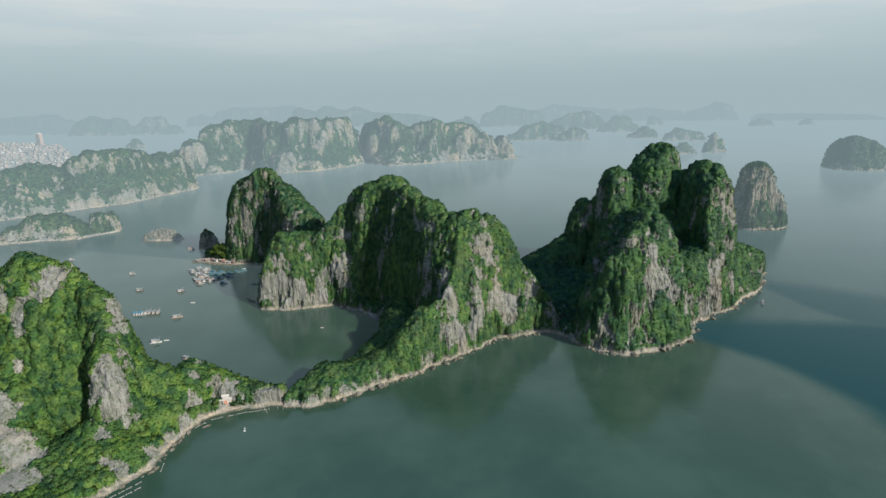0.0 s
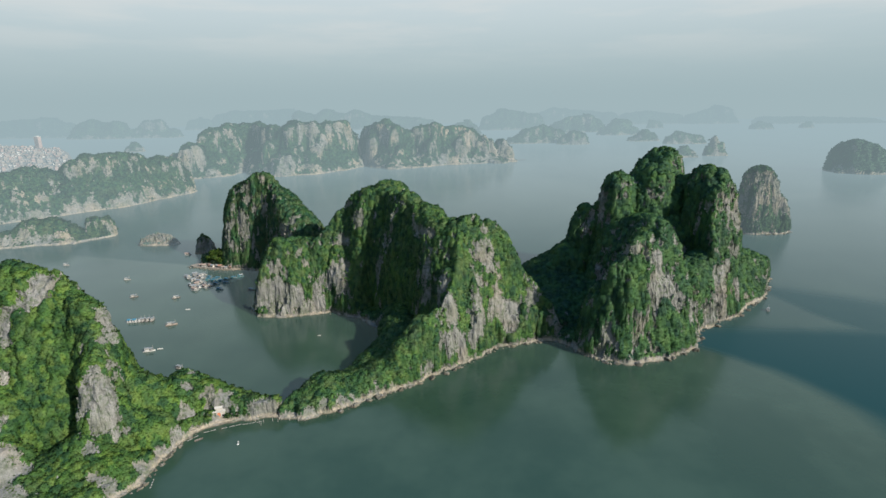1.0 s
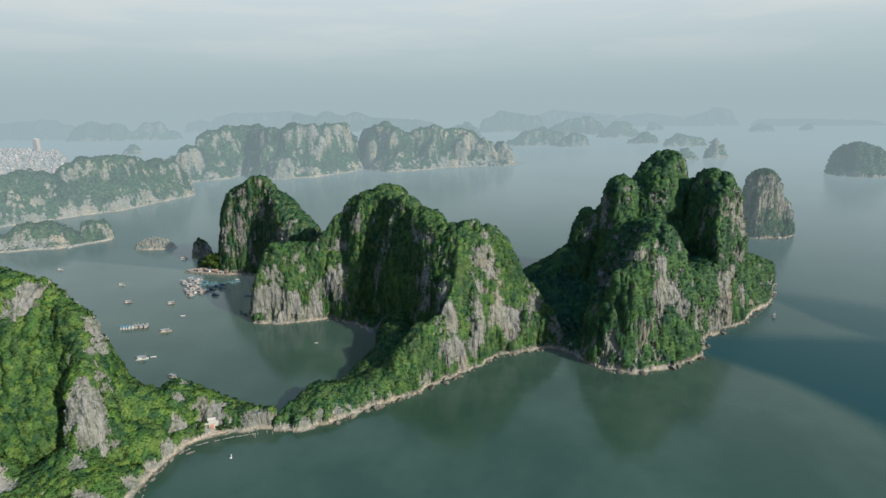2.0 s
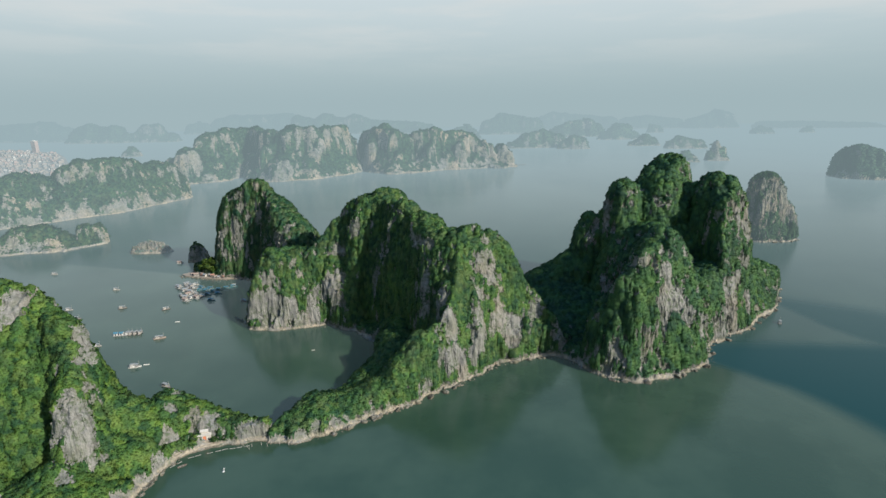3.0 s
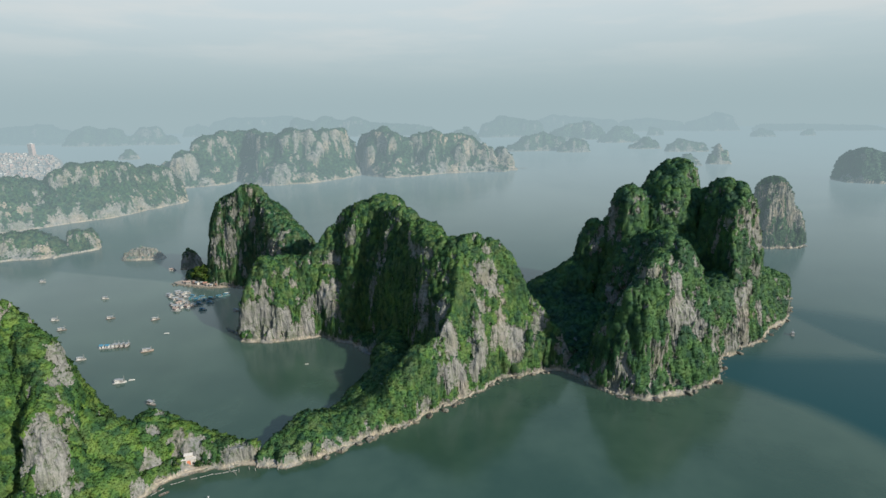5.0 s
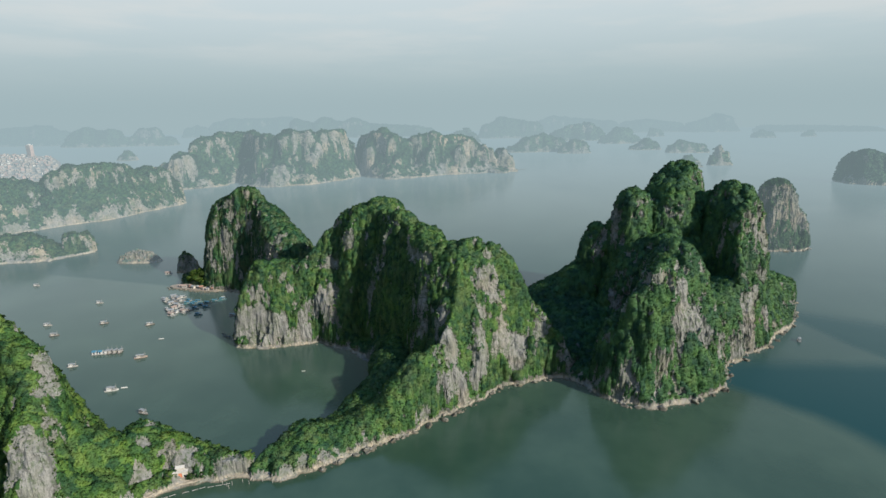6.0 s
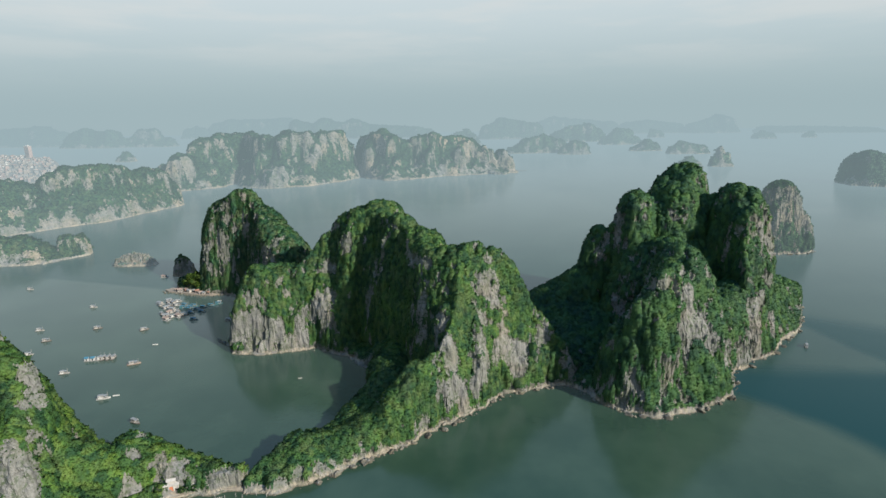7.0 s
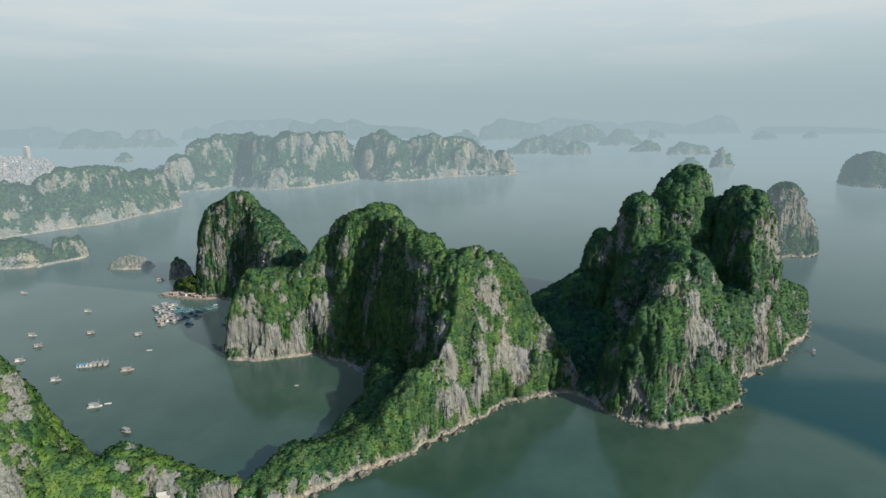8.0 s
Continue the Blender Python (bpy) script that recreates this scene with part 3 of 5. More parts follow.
MIDDLE_COAST = [(-110, 317), (-93, 315), (-72, 324), (-58, 334), (-31, 351), (2, 375), (25, 394), (47, 414), (78, 425), (103, 424), (118, 450), (100, 490), (40, 545), (-20, 590),
                (-80, 592), (-130, 570), (-196, 536), (-190, 508), (-179, 490), (-146, 488), (-114, 497), (-78, 481), (-54, 453), (-54, 410), (-78, 364), (-104, 333), (-110, 325)]
EASTERN_COAST = [(100, 426), (116, 401), (126, 388), (145, 381), (172, 386), (213, 408), (232, 444), (274, 468), (336, 523), (372, 575), (385, 612), (375, 655), (320, 665),
                 (240, 645), (160, 625), (90, 600), (68, 560), (72, 500), (92, 450)]
WESTERN_COAST = [(-310, 668), (-301, 660), (-267, 646), (-221, 637), (-185, 590), (-160, 575), (-128, 590), (-130, 660), (-185, 715), (-240, 735), (-300, 725), (-320, 690)]
STACK_COAST = [(452, 795), (470, 781), (486, 779), (515, 780), (536, 792), (550, 825), (530, 860), (475, 870), (445, 835)]


def haze_share(d):
    """Share of painted haze emission for a thing at that distance."""
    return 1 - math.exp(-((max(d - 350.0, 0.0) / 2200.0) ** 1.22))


# rock and leaf materials with haze painted in as emission, by distance
def hazed_set(d, coarse, warm=0.7, cool=0.7, pale=0.70, dry=0.7):
    f = haze_share(d)
    return dict(rock=limestone("hazed_limestone", f, coarse, warm, pale=pale), scrub=foliage("hazed_canopy", f, 0.0, coarse, cool, dry, canopy=True), leaf=foliage("hazed_foliage", f, 0.0, coarse, cool, dry))


# rock that stands bare and hollows that are thickly grown: middle and reach
HEADLAND_BARE = [
    (-245, 313, 96, 5.7), (-248, 306, 86, 5.3), (-259, 299, 74, 6.2), (-268, 301, 86, 4.0), (-227, 316, 93, 2.6), (-215, 304, 88, 2.5), (-207, 306, 85, 2.1), (-203, 299, 74, 2.1),
    (-199, 292, 65, 2), (-202, 282, 55, 3.2), (-193, 278, 42, 5.4), (-192, 274, 27, 4.4), (-183, 279, 19, 3.7), (-207, 269, 21, 2.9), (-197, 263, 16, 4.9), (-251, 268, 39, 9.5),
    (-240, 251, 26, 10.0), (-232, 244, 15, 9.9), (-229, 233, 9, 8.9), (-214, 233, 9, 4.0), (-223, 251, 14, 4.5), (-205, 248, 12, 3.6), (-186, 247, 10, 6.2), (-256, 284, 49, 4.0),
    (-178, 245, 5, 3.9),
]
HEADLAND_GREEN = [
    (-234, 298, 65, 13.8), (-242, 286, 47, 13.0), (-230, 285, 33, 12.9), (-241, 272, 23, 9.5), (-230, 276, 10, 8.7), (-182, 297, 25, 11.7), (-172, 278, 12, 7.3), (-194, 303, 50, 6.7),
    (-183, 258, 13, 4.7), (-176, 253, 9, 4.3), (-194, 232, 9, 8.5), (-220, 301, 74, 6.8), (-255, 314, 103, 6.3),
]
MIDDLE_BARE = [
    (-166, 494, 14, 11.3), (-146, 490, 14, 9.9), (-126, 492, 11, 7.0), (-165, 498, 49, 4.1), (-144, 494, 32, 4.1), (-97, 500, 47, 6.9), (-105, 498, 39, 5.2), (-94, 513, 71, 4.0),
    (-79, 509, 90, 4.0), (-21, 454, 93, 4.5), (-12, 440, 95, 2.9), (35, 440, 95, 3.9), (39, 433, 84, 3.9), (39, 428, 70, 5.3), (33, 420, 60, 5.2), (8, 392, 40, 5.5),
    (8, 395, 49, 4.5), (13, 389, 18, 6.0), (25, 395, 14, 5.6), (30, 399, 26, 5.2), (18, 387, 5, 5.1), (50, 422, 35, 6.9), (59, 424, 29, 5.4), (76, 434, 38, 5.0),
    (-62, 461, 7, 3.8),
]
MIDDLE_GREEN = [
    (19, 431, 100, 6.7), (14, 418, 84, 7.5), (18, 413, 67, 5.6), (53, 443, 84, 4.5), (63, 439, 61, 7.0), (42, 413, 10, 5.9), (72, 421, 14, 7.0), (88, 430, 24, 8.1),
    (-130, 494, 22, 6.4), (-140, 499, 39, 6.4), (-156, 504, 62, 6.4), (-121, 510, 54, 6.4), (-10, 372, 34, 9.6), (-36, 359, 9, 10.5), (-67, 340, 11, 7.6), (-88, 325, 11, 6.7),
    (-55, 510, 107, 11.2), (-43, 468, 51, 15.9),
    (-30, 480, 85, 14), (-70, 500, 70, 14), (-25, 455, 60, 12),
]
EASTERN_BARE = [
    (285, 506, 85, 6.4), (289, 512, 99, 4.5), (276, 492, 61, 6.2), (251, 466, 43, 7.1), (257, 464, 29, 6.6), (242, 449, 8, 7.6), (262, 463, 11, 5.5), (179, 404, 57, 7.5),
    (191, 405, 42, 6.6), (208, 415, 28, 6.9), (174, 406, 72, 4.4), (168, 415, 93, 4.9), (168, 431, 100, 3.6), (178, 426, 102, 3.0), (199, 541, 119, 3.8), (170, 399, 35, 5.5),
    (157, 393, 28, 3.4), (150, 389, 12, 4.9), (132, 393, 18, 4.9), (127, 394, 7, 3.4), (138, 392, 28, 3.9), (165, 393, 14, 3.5), (250, 496, 102, 3.6), (238, 506, 57, 3.1),
    (225, 452, 46, 3.4),
]
EASTERN_GREEN = [
    (148, 394, 62, 12.4), (142, 394, 45, 7.7), (186, 395, 16, 11.2), (312, 514, 27, 14.8), (242, 474, 61, 8.3), (196, 414, 69, 4.6), (158, 395, 44, 4.4), (267, 507, 125, 12.4),
    (222, 543, 135, 13.9), (172, 529, 118, 8.4), (181, 523, 98, 10.9), (242, 528, 100, 12.7), (131, 532, 40, 24.5), (119, 417, 39, 14.9),
]
WESTERN_BARE = [
    (-255, 664, 97, 3.1), (-250, 652, 63, 3.8), (-236, 652, 88, 3.8), (-171, 601, 72, 5.5), (-163, 607, 74, 4.1), (-249, 644, 28, 4.6), (-167, 639, 78, 4.3),
]
NECK_BARE = [(-146, 314, 6, 7), (-121, 318, 7, 8), (-156, 323, 23, 4), (-144, 321, 14, 4), (-134, 320, 10, 4), (-169, 321, 22, 4), (-164, 308, 12, 4), (-168, 275, 2, 4), (-170, 263, 4, 4), (-163, 289, 3, 4)]
SPUR_BARE = [(-82, 322, 4, 4), (-64, 330, 6, 5.5), (-36, 348, 6, 4), (-88, 315, 3, 3.5), (-11, 367, 5, 4)]


def spots(bare, grown, strong=1.25):
    return [(*p, -strong) for p in bare] + [(*p, 0.85) for p in grown]


HEADLAND_ISLE = island("tall headland of grey limestone under dense bright green woods", HEADLAND, HEADLAND_COAST, 11, step=0.8, ragged=0.55, pins=7.0, leaf=LEAF_FRESH, scrub=CANOPY_FRESH, clump=3.8, sprays=7, spacing=0.92, low=0.32, high=0.75, green=0.32, cliff=(8, 2.2), spots=spots(HEADLAND_BARE + NECK_BARE, HEADLAND_GREEN))
MIDDLE_ISLE = island("twin-peaked limestone island with a wooded low spur and bare cliffs", MIDDLE, MIDDLE_COAST, 23, step=0.85, green=0.33, fleck=0.6, slabs=0.8, clump=3.6, bare_foot=0.12, bare_top=9.0, spacing=1.0, low=0.32, high=0.75, sprays=7, flute=0.5, pins=7.0, cliff=(18, 2.4), spots=spots(MIDDLE_BARE + SPUR_BARE, MIDDLE_GREEN, 1.1))
EASTERN_ISLE = island("massive many-peaked limestone island with dark woods and pale walls", EASTERN, EASTERN_COAST, 37, step=0.9, green=0.36, fleck=0.75, clump=4.8, bare_foot=0.3, bare_top=14.0, spacing=1.2, low=0.36, high=0.85, sprays=7, leaf=LEAF_COOL, scrub=CANOPY_COOL, pins=6.0, cliff=(14, 3.6), spots=spots(EASTERN_BARE, EASTERN_GREEN, 0.95))
# greyed leaf colours on the western island imitate the haze before it
WESTERN_ISLE = island("steep wooded limestone island behind the moored boats", WESTERN, WESTERN_COAST, 41, green=0.52, fleck=0.8, clump=4.2, spacing=1.35, low=0.45, high=1.1, sprays=7, leaf=foliage("haze_tinted_foliage", fresh=0.1, cool=0.4, dry=1.0), scrub=foliage("haze_tinted_canopy", fresh=0.1, cool=0.4, dry=1.0, canopy=True), cliff=(25, 4.5), flute=0.2, pins=4.0, spots=spots(WESTERN_BARE, []))
# haze is painted into the stack's rock and leaves as emission
STACK_ISLE = island("sheer limestone sea stack with ochre streaks and a wooded crown", STACK, STACK_COAST, 53, sprays=8, rock=limestone("hazed_ochre_limestone", haze_share(950), warm=0.8, pale=0.66), leaf=foliage("hazy_foliage", haze_share(950), cool=0.6), scrub=foliage("hazy_canopy", haze_share(950), cool=0.6, canopy=True), green=0.20, fleck=0.5, high=1.2, pins=5.0, cliff=(30, 6.0))
ROCK_POINT = [(-333, 727, -330, 731, 24, 21, 11, 12, 2.8), (-336, 725, -334, 727, 14, 17, 9, 9, 2.5)]
island("small dark limestone stack beside the landing", ROCK_POINT, bounds(ROCK_POINT), 57, name="sea_stack", category="sea stack", green=-0.2, rough=0.5, high=1.1, rise=20.0)

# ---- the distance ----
INNER = hazed_set(1520, 1.6, 0.95, 0.6, 0.76, 0.9)
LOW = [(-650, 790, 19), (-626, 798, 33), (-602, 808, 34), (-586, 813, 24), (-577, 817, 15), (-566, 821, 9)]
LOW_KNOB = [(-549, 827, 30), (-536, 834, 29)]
island("low scrubby limestone islet with a pale broken cliff", chain(LOW, 24, 3.0, 0.3, 6, 1.1) + chain(LOW_KNOB, 13, 7.0, 0.3, 3, 1.1), bounds(chain(LOW + LOW_KNOB, 26)), 61, step=1.3, spacing=1.6, low=0.7, high=1.8, sprays=8, rough=0.8, rise=16.0, green=0.42, bare_foot=1.0, bare_top=17.0, fleck=0.7, **hazed_set(1200, 1.2, 0.9, 0.4, 0.78, 0.9))
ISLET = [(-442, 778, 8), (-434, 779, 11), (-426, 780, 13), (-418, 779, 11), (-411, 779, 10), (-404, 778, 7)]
# the islet's rock and leaves also hold painted haze emission
island("bare little rock islet in open water", chain(ISLET, 9, 7.0, 0.3, 2, 1.1), bounds(chain(ISLET, 12)), 63, step=0.7, spacing=1.6, low=0.5, high=1.0, sprays=8, rough=0.45, rise=7.0, green=-0.75, cliff=(6, 3.0), leaf=INNER["leaf"], scrub=INNER["scrub"], rock=limestone("hazed_islet_limestone", haze_share(800), 0.7, 0.3, pale=0.62))
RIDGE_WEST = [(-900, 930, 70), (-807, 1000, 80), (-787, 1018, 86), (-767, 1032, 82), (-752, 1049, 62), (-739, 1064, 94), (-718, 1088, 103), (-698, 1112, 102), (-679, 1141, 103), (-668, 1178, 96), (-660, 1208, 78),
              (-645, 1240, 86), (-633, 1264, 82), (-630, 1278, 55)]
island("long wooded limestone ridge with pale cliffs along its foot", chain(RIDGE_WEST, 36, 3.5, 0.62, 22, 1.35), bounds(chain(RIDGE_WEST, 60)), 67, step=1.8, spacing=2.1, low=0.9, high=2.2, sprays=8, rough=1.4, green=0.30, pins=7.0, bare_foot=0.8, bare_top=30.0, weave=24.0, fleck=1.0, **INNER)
OUTER = hazed_set(1800, 2.4, 1.0, 0.75, 0.78, 0.7)
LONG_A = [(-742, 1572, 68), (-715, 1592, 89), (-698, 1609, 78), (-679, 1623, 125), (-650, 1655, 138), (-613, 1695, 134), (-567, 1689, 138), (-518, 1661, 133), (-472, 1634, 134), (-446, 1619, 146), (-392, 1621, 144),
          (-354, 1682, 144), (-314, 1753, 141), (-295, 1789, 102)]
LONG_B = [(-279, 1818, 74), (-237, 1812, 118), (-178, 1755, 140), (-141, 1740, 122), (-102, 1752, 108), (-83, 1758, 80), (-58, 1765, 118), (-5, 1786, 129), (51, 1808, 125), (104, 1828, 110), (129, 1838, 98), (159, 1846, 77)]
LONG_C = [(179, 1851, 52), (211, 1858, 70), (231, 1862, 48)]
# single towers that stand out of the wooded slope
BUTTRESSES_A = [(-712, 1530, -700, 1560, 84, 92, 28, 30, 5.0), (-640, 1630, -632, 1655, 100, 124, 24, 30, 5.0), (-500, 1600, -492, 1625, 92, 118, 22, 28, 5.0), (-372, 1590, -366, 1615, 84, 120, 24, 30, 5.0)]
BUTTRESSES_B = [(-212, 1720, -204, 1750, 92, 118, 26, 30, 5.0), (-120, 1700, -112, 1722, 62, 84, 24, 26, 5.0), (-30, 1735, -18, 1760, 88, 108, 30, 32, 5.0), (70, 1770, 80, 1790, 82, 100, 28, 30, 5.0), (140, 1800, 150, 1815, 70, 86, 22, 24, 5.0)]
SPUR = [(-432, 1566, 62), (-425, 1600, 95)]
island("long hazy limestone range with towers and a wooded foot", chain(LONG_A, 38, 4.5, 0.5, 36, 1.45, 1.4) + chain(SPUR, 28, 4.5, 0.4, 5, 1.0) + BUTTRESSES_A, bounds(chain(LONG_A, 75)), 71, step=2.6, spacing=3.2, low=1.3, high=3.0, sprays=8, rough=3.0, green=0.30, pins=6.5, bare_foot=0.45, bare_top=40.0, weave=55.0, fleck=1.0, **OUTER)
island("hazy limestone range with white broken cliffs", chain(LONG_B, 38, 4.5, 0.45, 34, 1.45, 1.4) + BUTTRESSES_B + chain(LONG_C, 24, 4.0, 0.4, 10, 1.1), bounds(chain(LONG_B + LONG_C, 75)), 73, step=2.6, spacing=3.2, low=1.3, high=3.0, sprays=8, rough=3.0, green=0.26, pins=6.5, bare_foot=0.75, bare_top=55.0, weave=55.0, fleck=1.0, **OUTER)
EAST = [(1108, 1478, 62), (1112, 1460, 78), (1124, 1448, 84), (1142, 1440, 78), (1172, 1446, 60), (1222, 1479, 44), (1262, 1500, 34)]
island("rounded hazy limestone island standing alone", chain(EAST, 36, 4.5, 0.6, 12, 1.1), bounds(chain(EAST, 60)), 79, step=2.6, spacing=3.0, low=1.2, high=2.6, sprays=8, rough=1.8, green=0.80, pins=4.0, bare_foot=0.9, fleck=0.5, weave=16.0, **hazed_set(1650, 2.0, 0.4, 0.95, 0.75, 0.2))

FAR = [
    ("low hazy limestone island with a notched crest", 45, [(360, 2640, 24), (420, 2640, 64), (502, 2640, 82), (572, 2640, 62), (615, 2640, 34)]),
    ("small domed hazy limestone islet", 32, [(580, 2520, 34), (625, 2520, 62), (664, 2520, 50)]),
    ("steep hazy limestone islet", 40, [(966, 3150, 40), (1024, 3150, 88), (1091, 3150, 80), (1122, 3150, 42)]),
    ("low hazy islet with one peak", 34, [(966, 2670, 16), (1012, 2670, 52), (1050, 2670, 32)]),
    ("flat hazy islet with two humps", 30, [(1055, 2470, 30), (1093, 2470, 53), (1146, 2470, 42), (1188, 2470, 36)]),
    ("little rounded hazy islet", 22, [(852, 1900, 22), (867, 1900, 36), (885, 1900, 22)]),
    ("pointed limestone spire rising from the water", 24, [(972, 1932, 34), (988, 1932, 70), (1008, 1932, 46)]),
    ("tall faint island lost in haze", 80, [(360, 3900, 92), (455, 3900, 143), (576, 3900, 118), (690, 3900, 104)]),
    ("long faint island lost in haze", 60, [(770, 3500, 60), (846, 3500, 94), (954, 3500, 106), (1020, 3500, 74)]),
    ("broad faint island lost in haze", 80, [(2060, 4400, 74), (2157, 4400, 106), (2244, 4400, 138), (2330, 4400, 116)]),
    ("small faint islet far out", 34, [(2040, 3500, 30), (2074, 3500, 47), (2120, 3500, 32)]),
    ("tiny faint islet far out", 26, [(2405, 3560, 30), (2438, 3560, 40)]),
    ("small faint rock far out", 30, [(1480, 3800, 60), (1530, 3800, 46)]),
    ("very faint range on the horizon", 100, [(800, 4500, 84), (942, 4500, 132), (1222, 4500, 104), (1400, 4500, 92)]),
    ("very faint low range on the horizon", 90, [(1570, 4500, 84), (1737, 4500, 96), (1960, 4500, 70)]),
    ("very faint flat land on the horizon", 90, [(2560, 4250, 46), (2977, 4200, 40), (3300, 4150, 30)]),
    ("wooded hazy hill behind the town", 90, [(-3000, 3700, 96), (-2859, 3700, 110), (-2743, 3700, 118), (-2627, 3700, 124), (-2545, 3700, 90)]),
    ("hazy limestone island with three humps", 60, [(-2290, 3480, 84), (-2205, 3480, 114), (-2119, 3480, 92), (-2045, 3480, 104), (-2005, 3480, 56)]),
    ("hazy limestone island with a steep dome", 55, [(-1958, 3520, 54), (-1894, 3520, 102), (-1800, 3520, 106), (-1756, 3520, 50), (-1728, 3520, 50)]),
    ("pointed hazy rock behind the ridge", 24, [(-1390, 2440, 26), (-1372, 2440, 42), (-1354, 2440, 22)]),
    ("faint little island far out", 50, [(-2030, 4500, 78), (-1966, 4500, 96), (-1900, 4500, 78)]),
    ("faint long range on the horizon", 100, [(-1820, 4550, 118), (-1695, 4550, 144), (-1458, 4550, 140), (-1230, 4550, 154)]),
    ("faint range behind the long island", 100, [(-1080, 4300, 140), (-980, 4300, 104), (-874, 4300, 150), (-760, 4300, 112), (-640, 4300, 142), (-520, 4300, 96), (-410, 4300, 88), (-180, 4300, 76), (-100, 4300, 58)]),
    ("faint islet behind the long island", 45, [(120, 3300, 75), (163, 3300, 89), (212, 3300, 60)]),
]
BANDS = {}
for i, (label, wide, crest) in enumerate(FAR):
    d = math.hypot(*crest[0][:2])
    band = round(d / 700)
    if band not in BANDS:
        BANDS[band] = hazed_set(d, 3.5)
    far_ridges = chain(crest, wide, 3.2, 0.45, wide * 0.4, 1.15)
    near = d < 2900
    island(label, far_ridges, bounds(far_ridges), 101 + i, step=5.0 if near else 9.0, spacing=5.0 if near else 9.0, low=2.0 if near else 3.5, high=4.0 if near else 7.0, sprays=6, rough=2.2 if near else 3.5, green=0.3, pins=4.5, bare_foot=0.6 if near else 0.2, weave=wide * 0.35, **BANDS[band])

# ---- boats, landing, shrine and town ----
WHITE, CREAM = plain("white_paint", (0.42, 0.43, 0.43)), plain("cream_paint", (0.30, 0.29, 0.275))
WOOD, PALE_WOOD = plain("tarred_planks", (0.10, 0.085, 0.075), 0.7), plain("bleached_planks", (0.25, 0.245, 0.235), 0.8)
BLUE, TEAL = plain("blue_tarpaulin", (0.045, 0.15, 0.22), 0.5), plain("teal_paint", (0.035, 0.12, 0.14), 0.5)
GREY, RUST = plain("weathered_tin", (0.26, 0.27, 0.27), 0.5, 0.3), plain("rusty_tin", (0.25, 0.19, 0.16), 0.7)
GLASS = plain("dark_window", (0.02, 0.025, 0.03), 0.15)
CONCRETE = plain("stained_concrete", (0.30, 0.268, 0.22), 0.9, scale=0.5, grain=0.2)
RUBBLE = plain("pale_rubble", (0.22, 0.19, 0.155), 0.95, scale=0.8)
PLASTER = plain("aged_plaster", (0.36, 0.345, 0.32), 0.85, scale=0.8)
FADED_RED = plain("faded_red_tin", (0.24, 0.125, 0.095), 0.7)
ORANGE = plain("orange_plaster", (0.42, 0.15, 0.08), 0.8)


def box(bm, x, y, z, sx, sy, sz, taper=1.0):
    """A box on its base at z, its top narrowed by taper."""
    made = bmesh.ops.create_cube(bm, size=1.0)["verts"]
    for v in made:
        f = taper if v.co.z > 0 else 1.0
        v.co = Vector((x + v.co.x * sx * f, y + v.co.y * sy * f, z + (v.co.z + 0.5) * sz))
    return made


def rod(bm, a, b, r, sides=6):
    a, b = Vector(a), Vector(b)
    m = Matrix.Translation((a + b) / 2) @ (b - a).to_track_quat("Z", "Y").to_matrix().to_4x4()
    bmesh.ops.create_cone(bm, cap_ends=True, segments=sides, radius1=r, radius2=r, depth=(b - a).length, matrix=m)


def gable(bm, x, y, z, sx, sy, rise):
    """A pitched roof with eaves and thickness, its ridge along x."""
    for side in (-1, 1):
        a, b = Vector((x, y + side * sy / 2, z)), Vector((x, y, z + rise))
        vs = []
        for dx in (-sx / 2, sx / 2):
            for p in (a, b):
                for up in (0, 0.18):
                    vs.append(bm.verts.new(p + Vector((dx, 0, up))))
        for f in ((0, 2, 3, 1), (4, 5, 7, 6), (0, 1, 5, 4), (2, 6, 7, 3), (1, 3, 7, 5), (0, 4, 6, 2)):
            bm.faces.new([vs[i] for i in f])
    bmesh.ops.recalc_face_normals(bm, faces=bm.faces[:])


def hull_mesh(length, width, depth):
    """A wooden hull: raked bow, flared sides, square stern, bulwark with an open top."""
    bm = bmesh.new()
    rings = []
    for i in range(9):
        u = i / 8
        x = (u - 0.5) * length
        w2 = width / 2 * min(1.0, 0.72 + u * 1.1) * (1 - max(0.0, (u - 0.55) / 0.45) ** 2.2 * 0.94)
        sheer = depth * (0.62 + 0.55 * max(0.0, u - 0.4) ** 1.6 + 0.12 * (1 - u))
        keel = -0.45 + 0.5 * max(0.0, u - 0.7) ** 1.5
        rings.append([bm.verts.new((x + 0.6 * max(0.0, u - 0.8) * f, s * w2 * k, z)) for s, k, z, f in
                      ((-1, 0.9, sheer - 0.25, 1), (-1, 1.0, sheer, 1), (-1, 0.82, 0.1, 0.4), (-1, 0.2, keel, 0), (1, 0.2, keel, 0), (1, 0.82, 0.1, 0.4), (1, 1.0, sheer, 1), (1, 0.9, sheer - 0.25, 1))])
    for a, b in zip(rings, rings[1:]):
        for k in range(7):
            bm.faces.new((a[k], a[k + 1], b[k + 1], b[k]))
    bm.faces.new(rings[0])
    bm.faces.new(rings[-1][::-1])
    bmesh.ops.recalc_face_normals(bm, faces=bm.faces[:])
    return bm


def deck_mesh(length, width, z):
    bm = bmesh.new()
    box(bm, -0.06 * length, 0, z - 0.1, length * 0.78, width * 0.80, 0.12)
    box(bm, 0.38 * length, 0, z - 0.1, length * 0.10, width * 0.42, 0.12)
    return bm


